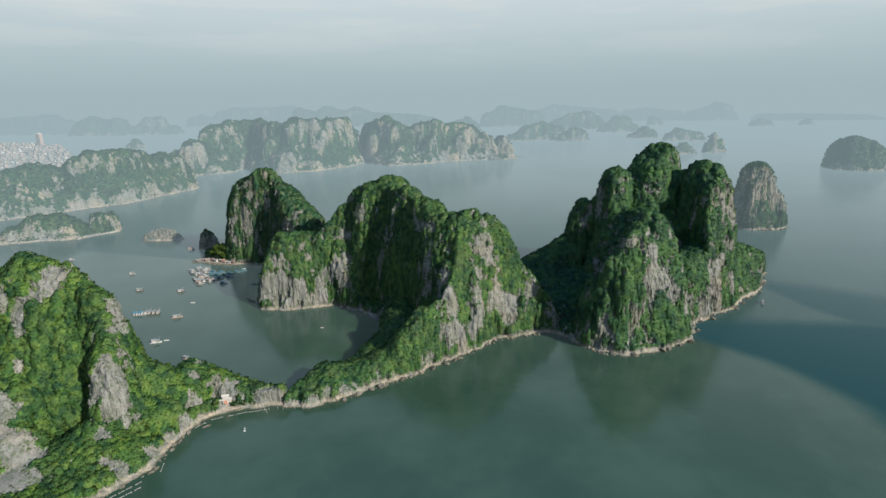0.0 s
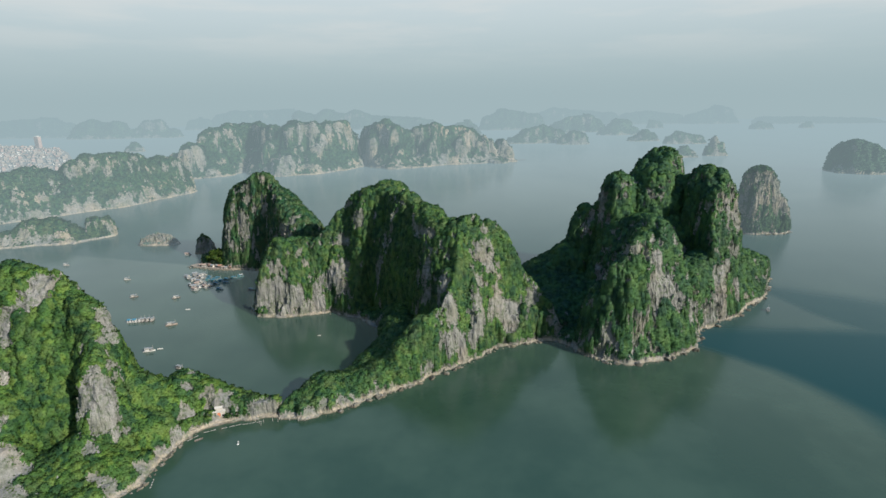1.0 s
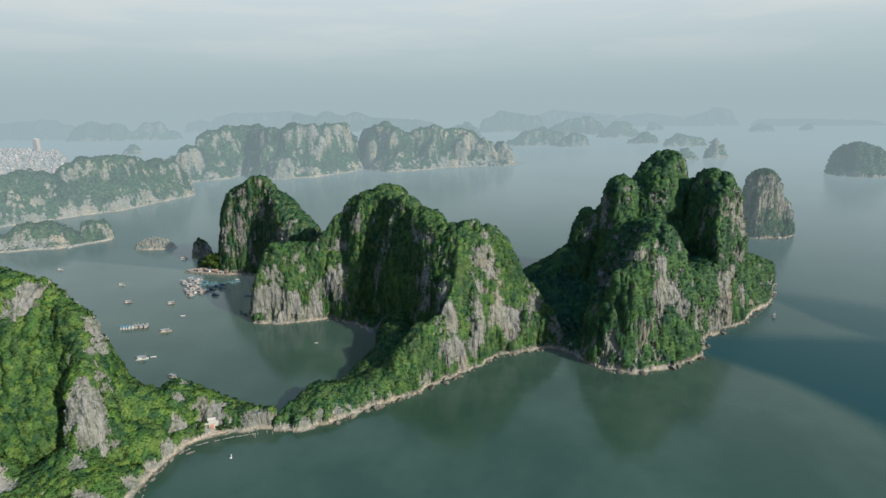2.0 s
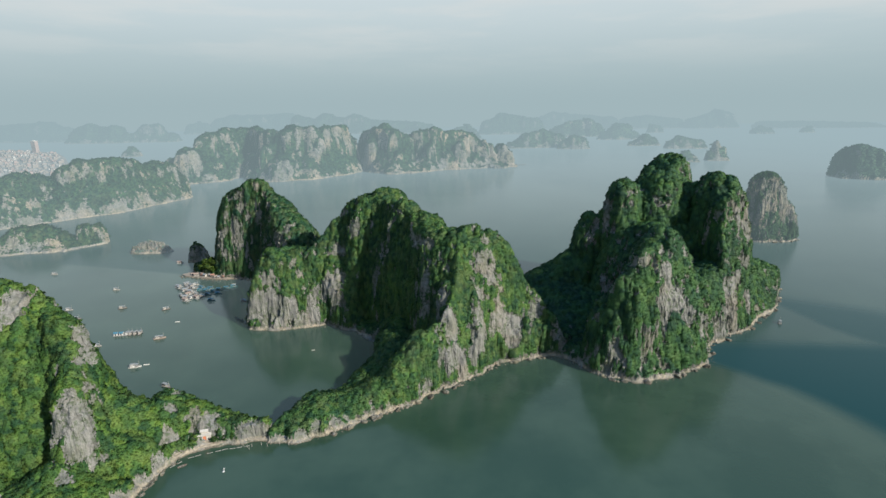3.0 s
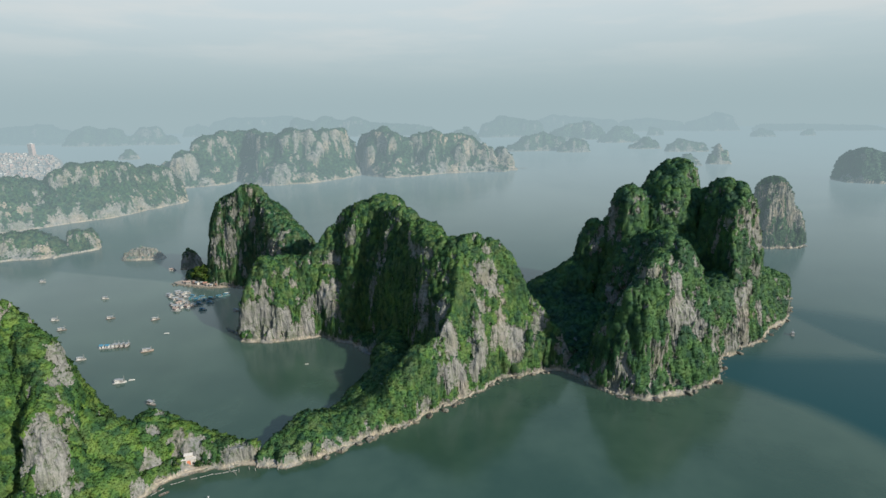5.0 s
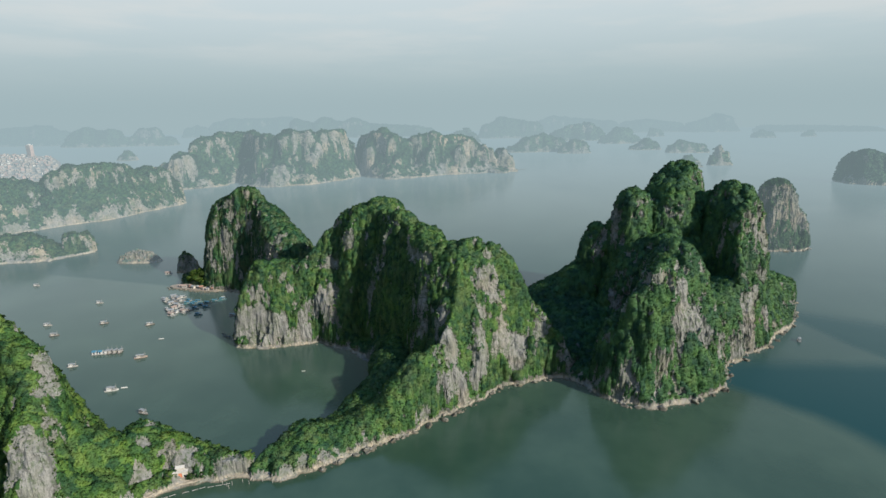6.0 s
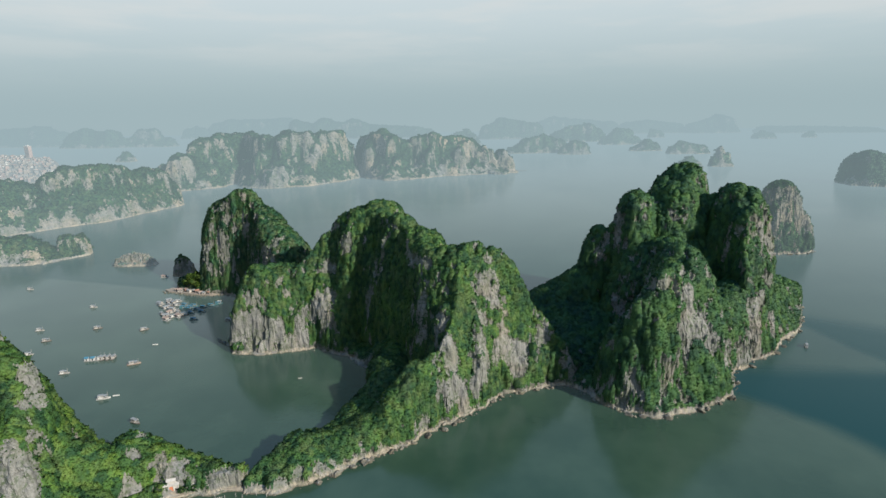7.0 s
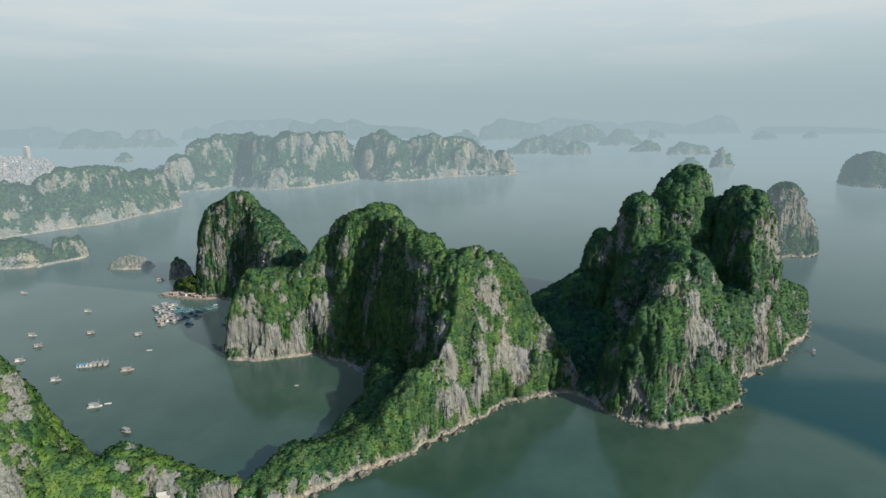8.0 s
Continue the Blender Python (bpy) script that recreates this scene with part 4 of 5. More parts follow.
def fishing_boat(label, hull, house, top, length=10.0, width=3.2, tall=2.1, awning=True, m=None):
    boat = thing("fishing_boat", label, "boat", m, "boats in the bay")
    depth = length * 0.14
    part("hull", hull_mesh(length, width, depth), hull, boat)
    part("deck", deck_mesh(length, width, depth * 0.62), PALE_WOOD, boat)
    bm = bmesh.new()
    box(bm, -0.18 * length, 0, depth * 0.6, length * 0.34, width * 0.66, tall, 0.94)
    cabin = part("cabin", bm, house, boat)
    for side in (-1, 1):
        for k in (-1, 0, 1):
            bm = bmesh.new()
            box(bm, -0.18 * length + k * length * 0.1, side * width * 0.322, depth * 0.6 + tall * 0.5, length * 0.06, 0.1, tall * 0.28)
            part("window", bm, GLASS, cabin)
    bm = bmesh.new()
    box(bm, -0.18 * length, 0, depth * 0.6 + tall, length * 0.40, width * 0.80, 0.14, 0.97)
    part("cabin_roof", bm, top, boat)
    if awning:
        bm = bmesh.new()
        gable(bm, 0.14 * length, 0, depth * 0.6 + tall * 0.78, length * 0.30, width * 0.84, 0.35)
        part("awning", bm, top, boat)
        for sx in (0.01, 0.27):
            for sy in (-0.36, 0.36):
                bm = bmesh.new()
                rod(bm, (sx * length, sy * width, depth * 0.5), (sx * length, sy * width, depth * 0.6 + tall * 0.8), 0.06)
                part("awning_post", bm, PALE_WOOD, boat)
    bm = bmesh.new()
    rod(bm, (0.34 * length, 0, depth * 0.6), (0.34 * length, 0, depth * 0.6 + tall * 1.9), 0.08)
    part("mast", bm, PALE_WOOD, boat)
    return boat


def rowing_boat(label, hull, length=4.5, m=None):
    boat = thing("rowing_boat", label, "rowing boat", m, "boats in the bay")
    part("hull", hull_mesh(length, length * 0.3, 0.75), hull, boat)
    for k in (-0.2, 0.12):
        bm = bmesh.new()
        box(bm, k * length, 0, 0.3, 0.3, length * 0.26, 0.07)
        part("bench", bm, PALE_WOOD, boat)
    return boat


def floating_house(label, wall, roof, m=None, length=8.0, width=5.5):
    house = thing("floating_house", label, "floating house", m, "floating houses by the landing")
    bm = bmesh.new()
    box(bm, 0, 0, 0.15, length, width, 0.3)
    part("platform", bm, PALE_WOOD, house)
    for sx in (-0.4, 0.0, 0.4):
        bm = bmesh.new()
        rod(bm, (sx * length, -width * 0.48, 0.0), (sx * length, width * 0.48, 0.0), 0.42, 8)
        part("float", bm, TEAL, house)
    bm = bmesh.new()
    box(bm, -length * 0.1, 0, 0.45, length * 0.62, width * 0.66, 2.2)
    walls = part("wall", bm, wall, house)
    bm = bmesh.new()
    box(bm, -length * 0.1, -width * 0.335, 0.5, 0.9, 0.08, 1.8)
    part("door", bm, GLASS, walls)
    bm = bmesh.new()
    gable(bm, -length * 0.1, 0, 2.55, length * 0.76, width * 0.86, 0.9)
    part("roof", bm, roof, house)
    bm = bmesh.new()
    box(bm, length * 0.36, 0, 0.45, length * 0.16, width * 0.5, 0.7)
    part("crate", bm, GREY, house)
    return house


def at(x, y, yaw=0.0, z=0.0):
    return pose(x, y, z, 0, 0, yaw)


PALE = fishing_boat("pale wooden fishing boat with a white cabin", PALE_WOOD, WHITE, GREY, 7.6, 2.9, 2.3, m=at(-375, 608, 8))
DARK = fishing_boat("dark wooden fishing boat with a cream cabin", WOOD, CREAM, GREY, 8.0, 2.9, 2.3, m=at(-334, 549, 25))
BLUE_BOAT = fishing_boat("fishing boat with blue tarpaulin awning", TEAL, TEAL, BLUE, 8.5, 2.9, m=at(-249, 568, 5))
fishing_boat("tan wooden fishing boat with a grey cabin roof", RUST, CREAM, GREY, 10.0, 3.2, 2.2, m=at(-256, 472, 24))
fishing_boat("white motor boat with a long cabin", WHITE, WHITE, GREY, 9.2, 3.3, 2.5, m=at(-248, 417, 18))
for x, y, yaw in ((-491, 672, 5), (-304, 457, 20), (-388, 546, 12), (-359, 492, 30), (318, 485, 60), (-291, 482.5, 96), (-303, 608.5, -32), (-290, 622, 28), (-273, 586, -20), (-274, 576.5, 64), (-285, 610, 12)):
    copy_thing(PALE, at(x, y, yaw))
for x, y, yaw in ((-286, 544, 35), (-364, 521, 20), (-207, 385, -20), (-212, 564, 3), (-288, 483, 95), (-284, 483.5, 94), (-280, 484, 96), (-293, 609.5, -18), (-278, 592.5, 34), (-288.5, 583, -40), (-264, 581, 22), (-297, 618, 8)):
    copy_thing(DARK, at(x, y, yaw))
for x, y, yaw in ((-277, 609.5, -14), (-266, 607, 9), (-268, 597.5, -6), (-258, 596, 14), (-260, 586, -10), (-250, 589, 6), (-276, 602.5, 22), (-254, 602, -9), (-248, 608, 24), (-267, 602, 4), (-242, 613, 30)):
    copy_thing(BLUE_BOAT, at(x, y, yaw))
SKIFF = rowing_boat("small white rowing boat", WHITE, m=at(-241, 421, 15))
for x, y, yaw in ((-258, 510, 10), (-245, 623, 10)):
    copy_thing(SKIFF, at(x, y, yaw))
rowing_boat("tiny pale rowing boat alone on the bay", CREAM, 2.9, at(-110, 443, 10))
rowing_boat("dark wooden rowing boat by the shore", WOOD, 5.0, at(-152, 293, 40))
HOUSE = floating_house("pale floating house with a grey tin roof", PALE_WOOD, GREY, at(-306, 615, -22))
for x, y, yaw in ((-301, 625, 31), (-293, 602.5, 40), (-284, 597, -12), (-281.5, 579, 18), (-292, 616.5, -48)):
    copy_thing(HOUSE, at(x, y, yaw))
RUSTY = floating_house("floating house with a rusty tin roof", PALE_WOOD, RUST, at(-277, 569, -26))
for x, y, yaw in ((-283, 588, 52), (-268.5, 577, -35), (-351, 714, 4), (334, 527, 30)):
    copy_thing(RUSTY, at(x, y, yaw))
LONG_RAFT = floating_house("long floating house with blue and white roofs", WHITE, BLUE, at(-299.5, 480, 6), 5.0, 4.5)
copy_thing(LONG_RAFT, at(-294.8, 480.6, 6))

# landing on the western island, with huts among trees
def slab(name, outline, low, high, mat, label, category, kind="structure"):
    bm = bmesh.new()
    base = bm.faces.new([bm.verts.new((x, y, low)) for x, y in outline])
    top = bmesh.ops.extrude_face_region(bm, geom=[base])["geom"]
    for v in top:
        if isinstance(v, bmesh.types.BMVert):
            v.co.z = high
    bmesh.ops.recalc_face_normals(bm, faces=bm.faces[:])
    me = bpy.data.meshes.new(name)
    bm.to_mesh(me)
    bm.free()
    me.materials.append(mat)
    return tagged(new(name, me), label, category, kind=kind)


slab("landing_beach", [(-324, 661), (-316, 654), (-304, 651), (-290, 646), (-276, 643), (-262, 640), (-252, 644), (-262, 655), (-290, 668), (-318, 668)], -1.0, 1.3, RUBBLE, "pale rubble landing beach below the cliff", "beach")


def hut(label, wall, roof, m, length=6.0, width=4.0):
    house = thing("hut", label, "hut", m, "huts on the landing")
    bm = bmesh.new()
    box(bm, 0, 0, -0.3, length, width, 2.7)
    walls = part("wall", bm, wall, house)
    for k in (-0.3, 0.3):
        bm = bmesh.new()
        box(bm, k * length, -width / 2 - 0.02, 0.9, 0.9, 0.08, 0.9)
        part("window", bm, GLASS, walls)
    bm = bmesh.new()
    box(bm, 0, -width / 2 - 0.02, 0.0, 1.0, 0.08, 2.0)
    part("door", bm, WOOD, walls)
    bm = bmesh.new()
    gable(bm, 0, 0, 2.4, length * 1.15, width * 1.2, 1.1)
    part("roof", bm, roof, house)
    return house


RUSTY_HUT = hut("weathered plank hut with a rusty tin roof", PALE_WOOD, RUST, at(-303, 654.5, 15, 1.5), 5.0, 3.6)
GREY_HUT = hut("small plastered hut with a grey tin roof", PLASTER, GREY, at(-291, 651, -20, 1.5), 4.0, 3.2)
RED_HUT = hut("low plank hut with a faded red tin roof", WOOD, FADED_RED, at(-281, 649.5, 32, 1.5), 4.4, 3.0)
for model, x, y, yaw, size in ((RUSTY_HUT, -297, 657.5, -25, 0.8), (RED_HUT, -295.5, 653, 60, 0.7), (GREY_HUT, -285.5, 652.5, 15, 0.85), (RUSTY_HUT, -276, 646, 40, 0.75), (GREY_HUT, -271, 643.8, 5, 0.8), (RED_HUT, -266, 644.5, 80, 0.8), (RUSTY_HUT, -309, 657, 50, 0.7)):
    copy_thing(model, at(x, y, yaw, 1.5) @ Matrix.Scale(size, 4))

def broad_tree(label, leaf, spread, height, seed, m, group):
    """A low broad-leaved tree: tapered trunk, limbs, and a loose crown of leaf sprays."""
    tree = thing("tree", label, "tree", m, group)
    rng = np.random.default_rng(seed)
    bm = bmesh.new()
    top = height - spread * 0.7
    knots = [Vector((0, 0, -1.5)), Vector((0.1, 0.05, top * 0.5)), Vector((0.0, 0.1, top))]
    for i, (a, b) in enumerate(zip(knots, knots[1:])):
        rod(bm, a, b, 0.09 * spread * (1 - 0.3 * i), 7)
    for k in range(5):
        turn = k * 1.26 + rng.random()
        rod(bm, knots[1] + (knots[2] - knots[1]) * (0.4 + 0.12 * k), Vector((math.cos(turn), math.sin(turn), 0)) * spread * 0.6 + Vector((0, 0, top + spread * 0.25)), 0.035 * spread, 5)
    part("trunk", bm, WOOD, tree)
    n = int(34 * spread)
    way = rng.normal(size=(n, 3))
    way /= np.linalg.norm(way, axis=1)[:, None]
    lumps = 0.72 + 0.3 * domes(way[:, 0] + 9, way[:, 1] + 9, way[:, 2] + 9, 0.8, seed)[0]
    centre = way * (lumps * spread * (0.7 + 0.3 * rng.random(n)))[:, None] * (1, 1, 0.7) + (0, 0, top + spread * 0.35)
    me = crowns("crown", centre, 0.28 * spread * (0.7 + 0.6 * rng.random(n)) ** 1.0 * 0.8, rng, leaf, 9, way * 0.8 + np.array((0, 0, 0.35)))
    crown = new("crown", me)
    crown.parent = tree
    tagged(crown, "bright green leafy crown")
    return tree


SHRUB = broad_tree("round leafy bush beside the shrine terrace", LEAF_FRESH, 1.8, 2.4, 3, at(-152.5, 308.6, 0, 2.0), "bushes by the shrine")
for x, y, z, yaw, size in ((-141.4, 312.8, 2.0, 40, 1.2), (-155.5, 307.5, 2.2, 90, 1.5), (-135.5, 314.6, 2.0, 200, 1.2), (-131.0, 316.0, 2.0, 300, 1.0), (-153.2, 311.5, 3.0, 10, 1.6), (-139.5, 317.0, 5.5, 150, 1.4), (-151.0, 317.0, 6.5, 70, 1.5)):
    copy_thing(SHRUB, at(x, y, yaw, z) @ Matrix.Scale(size, 4))
BIG_TREE = broad_tree("broad dark green tree on the rocks behind the shrine", LEAF, 3.6, 6.0, 5, at(-149.5, 320.5, 0, 7.0), "trees behind the shrine")
copy_thing(BIG_TREE, at(-141, 321.5, 80, 6.0) @ Matrix.Scale(0.7, 4))
SHADE_TREE = broad_tree("bright green tree behind the landing beach", foliage("young_foliage", fresh=1.8, dry=0.55), 6.5, 12.0, 7, at(-285, 662, 0, 8.0), "trees on the landing")
for x, y, z, yaw, size in ((-293, 663, 8.0, 70, 0.85), (-278, 658, 9.0, 200, 0.9), (-298, 661, 3.5, 120, 0.72), (-281, 654, 3.0, 20, 0.7), (-288, 657, 4.5, 300, 0.8), (-273, 654, 5.0, 250, 0.7)):
    copy_thing(SHADE_TREE, at(x, y, yaw, z) @ Matrix.Scale(size, 4))


# shrine and sea wall under the headland
def shrine(m):
    root = thing("shrine", "small white shrine with orange arched doorway above the shore", "shrine", m)
    bm = bmesh.new()
    box(bm, 0, 0, -2.5, 10.5, 7.0, 3.0)
    part("terrace", bm, CONCRETE, root)
    bm = bmesh.new()
    box(bm, 0, 0.3, 0.5, 8.0, 5.2, 3.6)
    walls = part("wall", bm, PLASTER, root)
    for k in (-2.5, 0, 2.5):
        bm = bmesh.new()
        w2, h2 = (1.35, 1.7) if k == 0 else (0.5, 1.2)
        ring = [(-w2, 0.0), (-w2, h2)] + [(-w2 * math.cos(a * math.pi / 6), h2 + w2 * math.sin(a * math.pi / 6)) for a in range(1, 6)] + [(w2, h2), (w2, 0.0)]
        front = [bm.verts.new((k + x, -2.42, 0.55 + z)) for x, z in ring]
        rear = [bm.verts.new((k + x, -2.25, 0.55 + z)) for x, z in ring]
        bm.faces.new(front), bm.faces.new(rear[::-1])
        for i in range(len(ring)):
            j = (i + 1) % len(ring)
            bm.faces.new((front[i], front[j], rear[j], rear[i]))
        bmesh.ops.recalc_face_normals(bm, faces=bm.faces[:])
        part("arched_door", bm, ORANGE if k == 0 else GLASS, walls)
    for k in (-3.8, -1.3, 1.3, 3.8):
        bm = bmesh.new()
        rod(bm, (k, -2.5, 0.5), (k, -2.5, 4.1), 0.22, 8)
        part("column", bm, PLASTER, root)
    bm = bmesh.new()
    box(bm, 0, 0.1, 4.1, 8.8, 5.6, 0.25)
    gable(bm, 0, 0.1, 4.35, 8.6, 5.4, 0.9)
    part("lower_roof", bm, PLASTER, root)
    bm = bmesh.new()
    box(bm, 0, 0.2, 4.9, 4.4, 2.6, 1.5)
    part("upper_storey", bm, PLASTER, root)
    bm = bmesh.new()
    gable(bm, 0, 0.2, 6.4, 5.4, 3.6, 0.9)
    part("upper_roof", bm, PLASTER, root)
    return root


shrine(at(-147.2, 314.6, 14, 3.2) @ Matrix.Scale(0.92, 4))


def shore_strip(name, line, inner, outer, low, high, mat, label, category):
    """A band along a line on the ground, between two offsets to its left."""
    left, right = [], []
    for i, p in enumerate(line):
        a, b = Vector(line[max(i - 1, 0)]), Vector(line[min(i + 1, len(line) - 1)])
        d = (b - a).normalized()
        n = Vector((-d.y, d.x))
        left.append(Vector(p) + n * inner), right.append(Vector(p) + n * outer)
    bm = bmesh.new()
    rows = []
    for a, b in zip(left, right):
        rows.append([bm.verts.new((*a, low)), bm.verts.new((*a, high)), bm.verts.new((*b, high)), bm.verts.new((*b, low))])
    for a, b in zip(rows, rows[1:]):
        for k in range(4):
            bm.faces.new((a[k], a[(k + 1) % 4], b[(k + 1) % 4], b[k]))
    bm.faces.new(rows[0]), bm.faces.new(rows[-1][::-1])
    bmesh.ops.recalc_face_normals(bm, faces=bm.faces[:])
    me = bpy.data.meshes.new(name)
    bm.to_mesh(me)
    bm.free()
    me.materials.append(mat)
    return tagged(new(name, me), label, category, kind="structure")


WALK = [(-167, 274), (-164, 288), (-159, 299.5), (-152, 306), (-145, 309.5), (-135, 313), (-126, 314.8), (-116, 315.6), (-104, 315.4), (-93, 315)]
shore_strip("shore_path", WALK, 0.7, 4.4, -1.0, 1.7, CONCRETE, "pale concrete path along the foot of the headland", "path")
shore_strip("sea_wall", WALK[2:6], 4.2, 4.8, 0.0, 3.6, CONCRETE, "low stained concrete retaining wall", "wall")


def terrace_wall(m, length):
    """A low whitewashed wall with a coping, along the path."""
    root = thing("terrace_wall", "low whitewashed wall beside the shore path", "wall", m, "terrace walls by the shrine")
    bm = bmesh.new()
    box(bm, 0, 0, -0.4, length, 0.5, 1.9)
    part("wall", bm, PLASTER, root)
    bm = bmesh.new()
    box(bm, 0, 0, 1.5, length * 1.02, 0.7, 0.18)
    part("coping", bm, PLASTER, root)
    return root


TERRACE = terrace_wall(at(-158.8, 303.6, 45, 1.7), 5.5)
for x, y, yaw in ((-154.3, 307.6, 38), (-138.6, 315.3, 18)):
    copy_thing(TERRACE, at(x, y, yaw, 1.7))


def float_line(m, length):
    root = thing("oyster_float", "pale floating pole of an oyster line near the shore", "float", m, "oyster lines along the shore")
    bm = bmesh.new()
    rod(bm, (-length / 2, 0, 0.12), (length / 2, 0, 0.12), 0.14, 6)
    part("pole", bm, PALE_WOOD, root)
    for k in (-0.4, 0.4):
        bm = bmesh.new()
        rod(bm, (k * length, -0.35, 0.1), (k * length, 0.35, 0.1), 0.15, 6)
        part("buoy", bm, PALE_WOOD, root)
    return root


random.seed(5)
LINES = [((-181, 228), (-166.5, 245), 3.0), ((-180, 225), (-164, 243), 5.5), ((-160, 250), (-163, 262), 0.5), ((-153, 301), (-143, 306), 2.0), ((-143, 305), (-131, 310), 1.5), ((-131, 309), (-118, 312.5), 1.0), ((-160, 292), (-153, 301), 2.2)]
first = None
for (ax, ay), (bx, by), out in LINES:
    run = math.hypot(bx - ax, by - ay)
    yaw = math.atan2(by - ay, bx - ax)
    for k in range(max(1, int(run / 4.2))):
        u = (k + 0.5) * 4.2 + random.uniform(-0.3, 0.3)
        m = at(ax + math.cos(yaw) * u + math.sin(yaw) * out * 0.5, ay + math.sin(yaw) * u - math.cos(yaw) * out * 0.5, math.degrees(yaw) + random.uniform(-4, 4))
        if first is None:
            first = float_line(m, 3.2)
        else:
            copy_thing(first, m)


def mooring_post(m):
    root = thing("mooring_post", "thin grey wooden post standing in the shallows", "post", m, "posts in the shallows")
    bm = bmesh.new()
    rod(bm, (0, 0, -2.0), (0.15, 0, 2.2), 0.13, 6)
    part("stem", bm, PALE_WOOD, root)
    return root


def white_buoy(m):
    root = thing("buoy", "small white float with a stick on the water", "buoy", m)
    bm = bmesh.new()
    bmesh.ops.create_uvsphere(bm, u_segments=12, v_segments=8, radius=0.75)
    for v in bm.verts:
        v.co.z *= 0.7
    part("float", bm, WHITE, root)
    bm = bmesh.new()
    rod(bm, (0.1, 0, 0.2), (0.5, 0, 2.0), 0.16, 6)
    box(bm, 0.5, 0, 1.7, 0.7, 0.3, 0.6)
    part("marker", bm, WHITE, root)
    return root


white_buoy(at(-126, 288))
POST = mooring_post(at(-123, 311))
for x, y in ((-120, 309.5), (-117.5, 310.5), (-112, 312), (-108, 311), (-101, 312.5), (-95, 311.5), (-118, 307.5)):
    copy_thing(POST, at(x, y, random.uniform(0, 360)))


# boulders at the water's edge
def boulder_mesh(seed):
    """A broken block: the hull of some random points, with its edges knocked off."""
    rng = random.Random(seed)
    bm = bmesh.new()
    for _ in range(15):
        d = Vector((rng.gauss(0, 1), rng.gauss(0, 1), rng.gauss(0, 1))).normalized()
        bm.verts.new(Vector((d.x * 1.25, d.y * 0.9, d.z * 0.75)) * rng.uniform(0.75, 1.1))
    hull = bmesh.ops.convex_hull(bm, input=bm.verts[:])
    bmesh.ops.delete(bm, geom=[g for g in hull["geom_interior"] if isinstance(g, bmesh.types.BMVert)], context="VERTS")
    bmesh.ops.recalc_face_normals(bm, faces=bm.faces[:])
    me = bpy.data.meshes.new("boulder")
    bm.to_mesh(me)
    bm.free()
    me.materials.append(ROCK)
    return me


BOULDERS = [boulder_mesh(i) for i in range(9)]


def strew(root, coast, count, seed, low=0.5, high=1.9):
    """Fallen boulders along a stretch of coast."""
    rng = random.Random(seed)
    legs = [(a, b, math.dist(a, b)) for a, b in zip(coast, coast[1:])]
    for _ in range(count):
        a, b, run = rng.choices(legs, [leg[2] for leg in legs])[0]
        u, out = rng.random(), rng.uniform(-0.5, 2.6)
        nx, ny = (b[1] - a[1]) / run, -(b[0] - a[0]) / run
        size = low + (high - low) * rng.random() ** 2.5
        ob = new("boulder", rng.choice(BOULDERS))
        ob.parent = root
        ob.matrix_basis = pose(a[0] + (b[0] - a[0]) * u + nx * (out + 1.5), a[1] + (b[1] - a[1]) * u + ny * (out + 1.5), size * rng.uniform(-0.1, 0.3), rng.uniform(-15, 15), rng.uniform(-15, 15), rng.uniform(0, 360)) @ Matrix.Diagonal((size, size, size, 1))


strew(HEADLAND_ISLE[0], HEADLAND_COAST[:5], 40, 5)
strew(MIDDLE_ISLE[0], MIDDLE_COAST[1:10], 110, 6, 0.5, 3.0)
strew(MIDDLE_ISLE[0], MIDDLE_COAST[18:25], 30, 7, 0.5, 1.4)
strew(EASTERN_ISLE[0], EASTERN_COAST[:11], 110, 8, 0.5, 3.2)
strew(WESTERN_ISLE[0], WESTERN_COAST[:5], 20, 9)
strew(MIDDLE_ISLE[0], [(-204, 524), (-199, 517), (-192, 511), (-188, 506)], 26, 12, 0.6, 2.2)
strew(WESTERN_ISLE[0], [(-324, 661), (-316, 654), (-304, 651), (-290, 646), (-276, 643), (-262, 640), (-252, 643)], 46, 14, 0.6, 2.0)
strew(STACK_ISLE[0], STACK_COAST[:6], 20, 10, 0.8, 2.2)

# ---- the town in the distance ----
# all town materials carry painted haze, an emission share for 2300 m
TOWN_HAZE = haze_share(2300)
TOWN_WALLS = [plain("hazed_plaster", c, 0.9, haze_mix=TOWN_HAZE, scale=0.05) for c in ((0.56, 0.54, 0.52), (0.27, 0.235, 0.21), (0.25, 0.255, 0.26), (0.36, 0.27, 0.25))]
TOWN_ROOFS = [plain("hazed_roof", c, 0.9, haze_mix=TOWN_HAZE, scale=0.05) for c in ((0.27, 0.165, 0.14), (0.29, 0.275, 0.265), (0.40, 0.37, 0.355))]
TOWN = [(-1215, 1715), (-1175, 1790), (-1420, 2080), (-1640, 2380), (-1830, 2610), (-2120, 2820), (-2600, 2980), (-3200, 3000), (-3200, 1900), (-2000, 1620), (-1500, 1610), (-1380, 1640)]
slab("town_ground", TOWN, -3.0, 3.0, plain("hazed_ground", (0.22, 0.21, 0.185), 0.95, haze_mix=TOWN_HAZE, scale=0.02), "pale built-up flat land at the water", "ground")


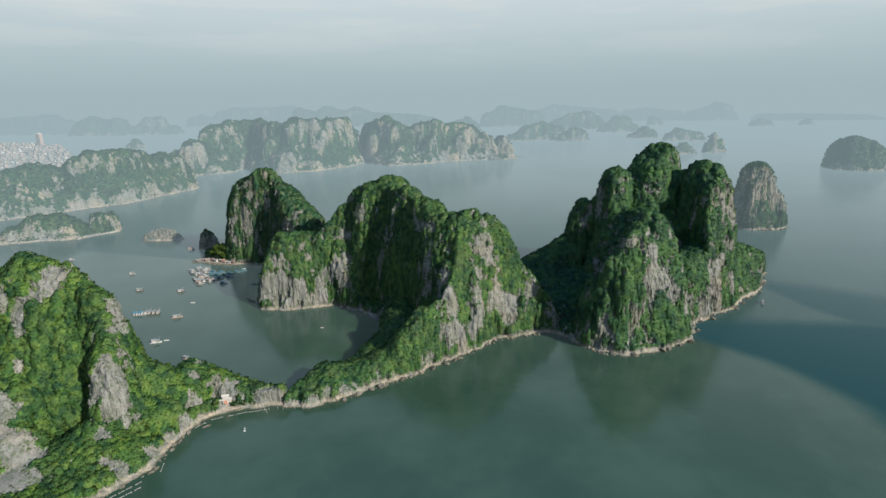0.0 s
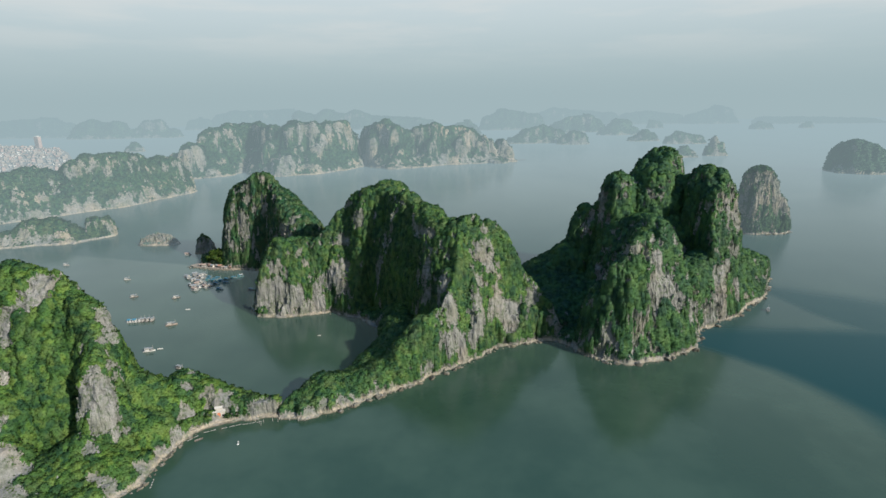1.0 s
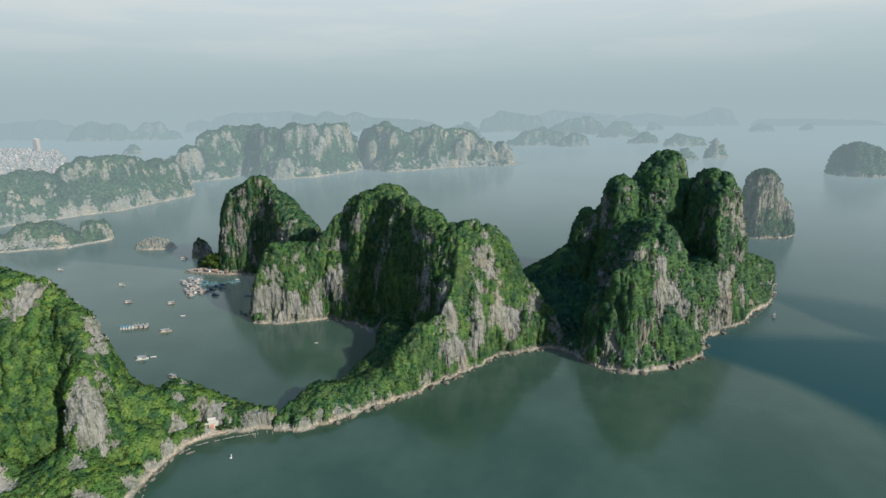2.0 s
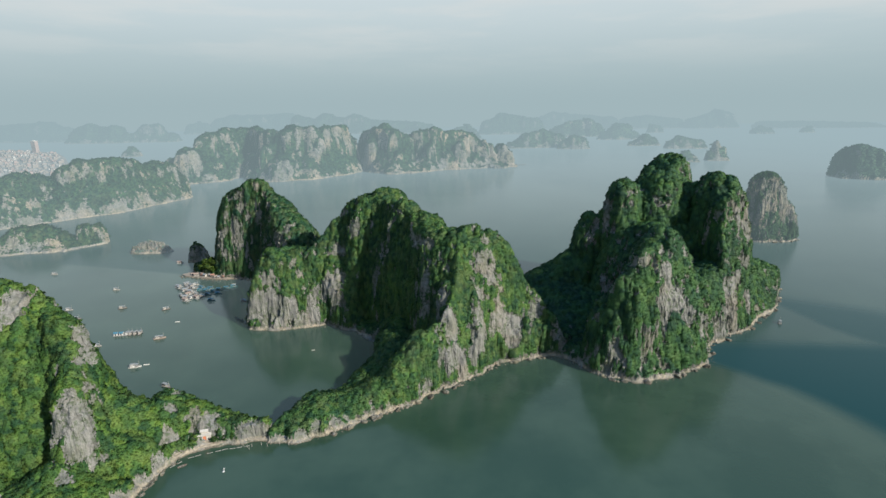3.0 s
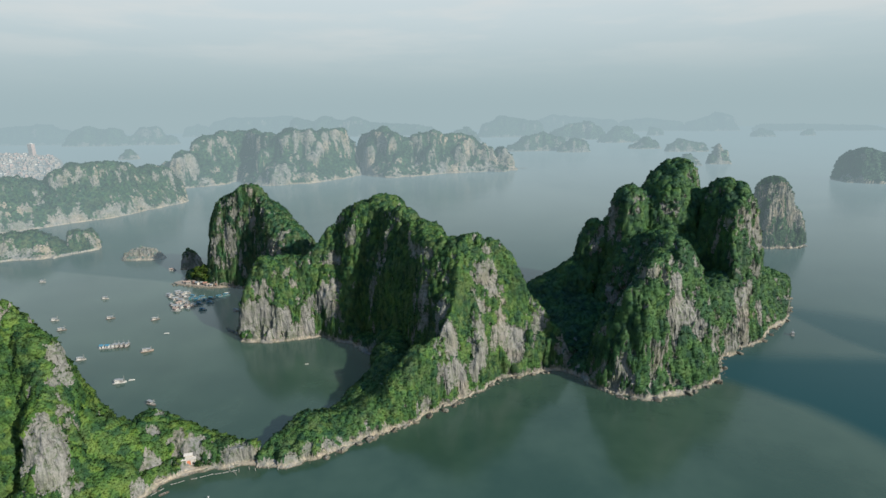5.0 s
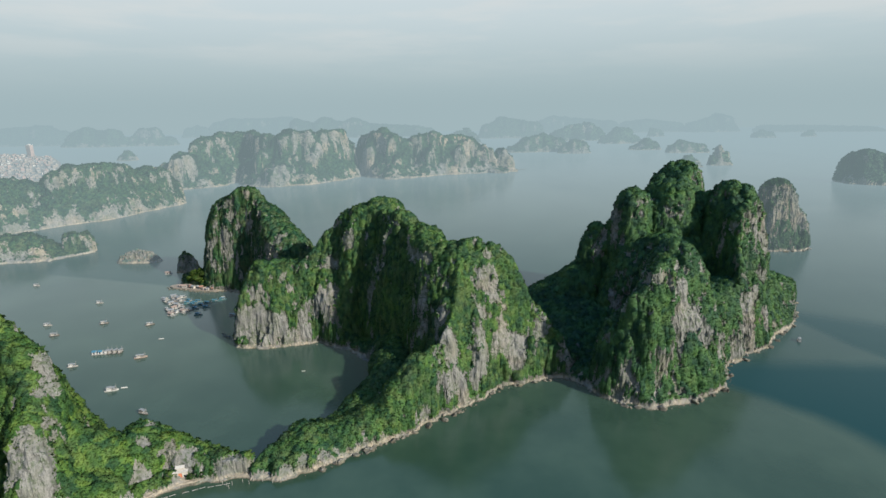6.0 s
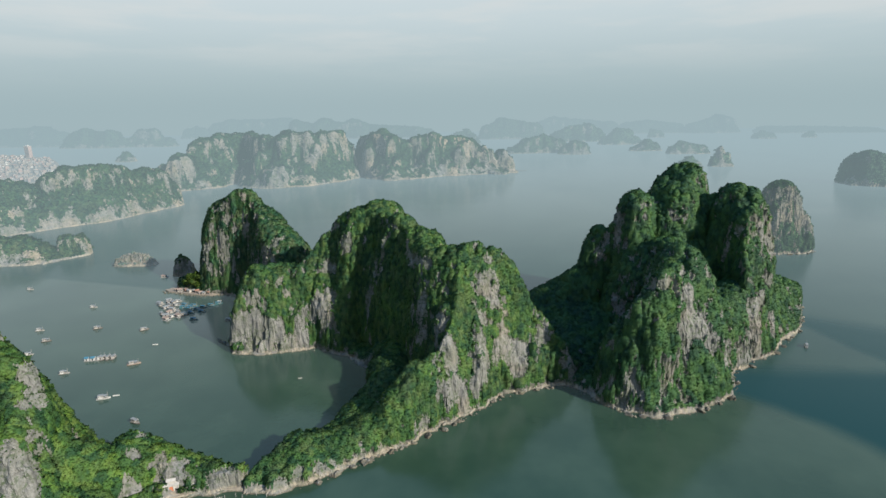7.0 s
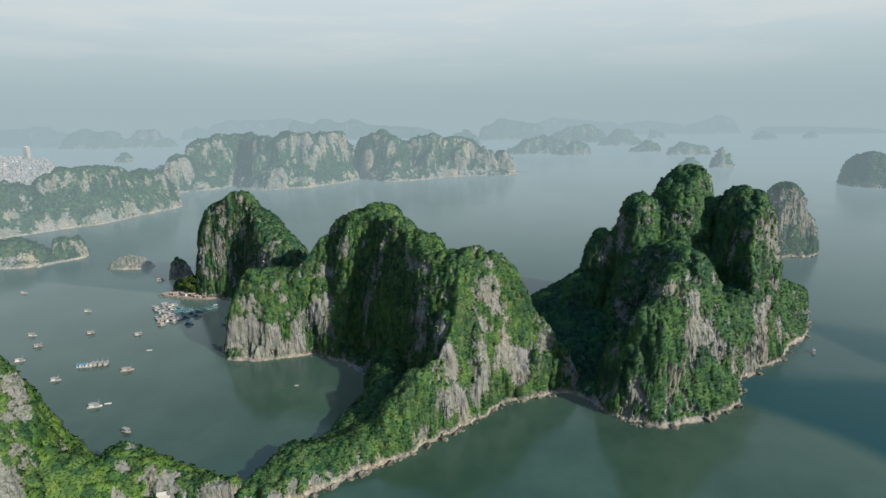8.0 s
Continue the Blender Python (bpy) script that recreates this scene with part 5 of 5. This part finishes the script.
def town_house(wall, roof, wide, deep, tall, m):
    house = thing("town_house", "pale plastered town house far across the bay", "house", m, "houses of the far town")
    bm = bmesh.new()
    box(bm, 0, 0, -1, wide, deep, tall + 1)
    walls = part("wall", bm, wall, house)
    for row in range(int(tall // 3.4)):
        bm = bmesh.new()
        box(bm, 0, -deep / 2 - 0.05, row * 3.4 + 1.2, wide * 0.8, 0.3, 1.4)
        part("window", bm, DIM, walls)
    bm = bmesh.new()
    if tall < 9:
        gable(bm, 0, 0, tall - 0.2, wide * 1.08, deep * 1.08, 2.2)
    else:
        box(bm, 0, 0, tall, wide * 1.04, deep * 1.04, 0.6)
        box(bm, wide * 0.2, 0, tall + 0.6, wide * 0.3, deep * 0.3, 2.2)
    part("roof", bm, roof, house)
    return house


DIM = plain("hazed_window", (0.10, 0.11, 0.12), 0.3, haze_mix=TOWN_HAZE, scale=0.05)
town_rng = random.Random(4)
MODELS = []
for i in range(8):
    tall = (6.5, 7.5, 10.5, 13.5, 8.0, 17.0, 10.5, 14.0)[i]
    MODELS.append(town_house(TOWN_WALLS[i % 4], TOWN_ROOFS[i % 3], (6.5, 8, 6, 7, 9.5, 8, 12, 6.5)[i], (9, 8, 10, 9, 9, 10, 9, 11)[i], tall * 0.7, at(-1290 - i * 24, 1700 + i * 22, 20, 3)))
count = 0
while count < 300:
    x, y = town_rng.uniform(-2500, -1180), town_rng.uniform(1640, 2820)
    if x < -60 - 0.87 * y or float(inside(TOWN, np.array([x]), np.array([y]))[0]) < 14 or town_rng.random() < 0.25 * (y - 1640) / 1200:
        continue
    copy_thing(town_rng.choice(MODELS), at(x, y, town_rng.choice((-35, 55)) + town_rng.uniform(-8, 8), 3))
    count += 1


# the rest of the town, too far and too many to tell apart
bm = bmesh.new()
placed = 0
while placed < 1000:
    x, y = town_rng.uniform(-2900, -1180), town_rng.uniform(1640, 2900)
    if float(inside(TOWN, np.array([x]), np.array([y]))[0]) < 12:
        continue
    wide, deep, tall = town_rng.uniform(5, 10), town_rng.uniform(6, 10), town_rng.uniform(4, 8)
    before = len(bm.verts)
    box(bm, 0, 0, 2.5, wide, deep, tall)
    gable(bm, 0, 0, 2.4 + tall, wide * 1.06, deep * 1.06, 1.8)
    bm.verts.ensure_lookup_table()
    bmesh.ops.transform(bm, matrix=at(x, y, town_rng.choice((-35, 55)) + town_rng.uniform(-8, 8)), verts=bm.verts[before:])
    placed += 1
rest = thing("far_houses", "crowd of pale small town houses across the bay", "houses", kind="stuff")
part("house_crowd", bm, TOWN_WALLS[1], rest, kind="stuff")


def tower_block(m):
    block = thing("apartment_tower", "tall pink and white apartment tower over the town", "tower block", m)
    bm = bmesh.new()
    box(bm, 0, 0, -1, 24, 18, 56)
    body = part("wall", bm, TOWN_WALLS[3], block)
    for row in range(14):
        for k in (-8.5, -3, 3, 8.5):
            bm = bmesh.new()
            box(bm, k, -9.1, row * 3.5 + 3.5, 4.0, 0.4, 1.7)
            part("window", bm, DIM, body)
    bm = bmesh.new()
    box(bm, 0, 0, 55, 26, 20, 1.2)
    box(bm, 0, 0, 56, 11, 9, 4)
    part("roof", bm, TOWN_WALLS[0], block)
    return block


tower_block(at(-1985, 2680, -12, 3))

# a jetty at the end of the long range
jetty = thing("jetty", "thin dark jetty at the end of the range", "jetty", at(243, 1845, 10))
bm = bmesh.new()
box(bm, 28, 0, 1.5, 56, 4, 0.8)
# planks with the range's haze painted in as emission
part("deck", bm, plain("hazed_planks", (0.12, 0.12, 0.11), 0.8, haze_mix=haze_share(1850)), jetty)
for k in range(6):
    bm = bmesh.new()
    rod(bm, (4 + k * 10, 0, -2), (4 + k * 10, 0, 1.6), 0.6)
    part("pile", bm, bpy.data.materials["hazed_planks"], jetty)
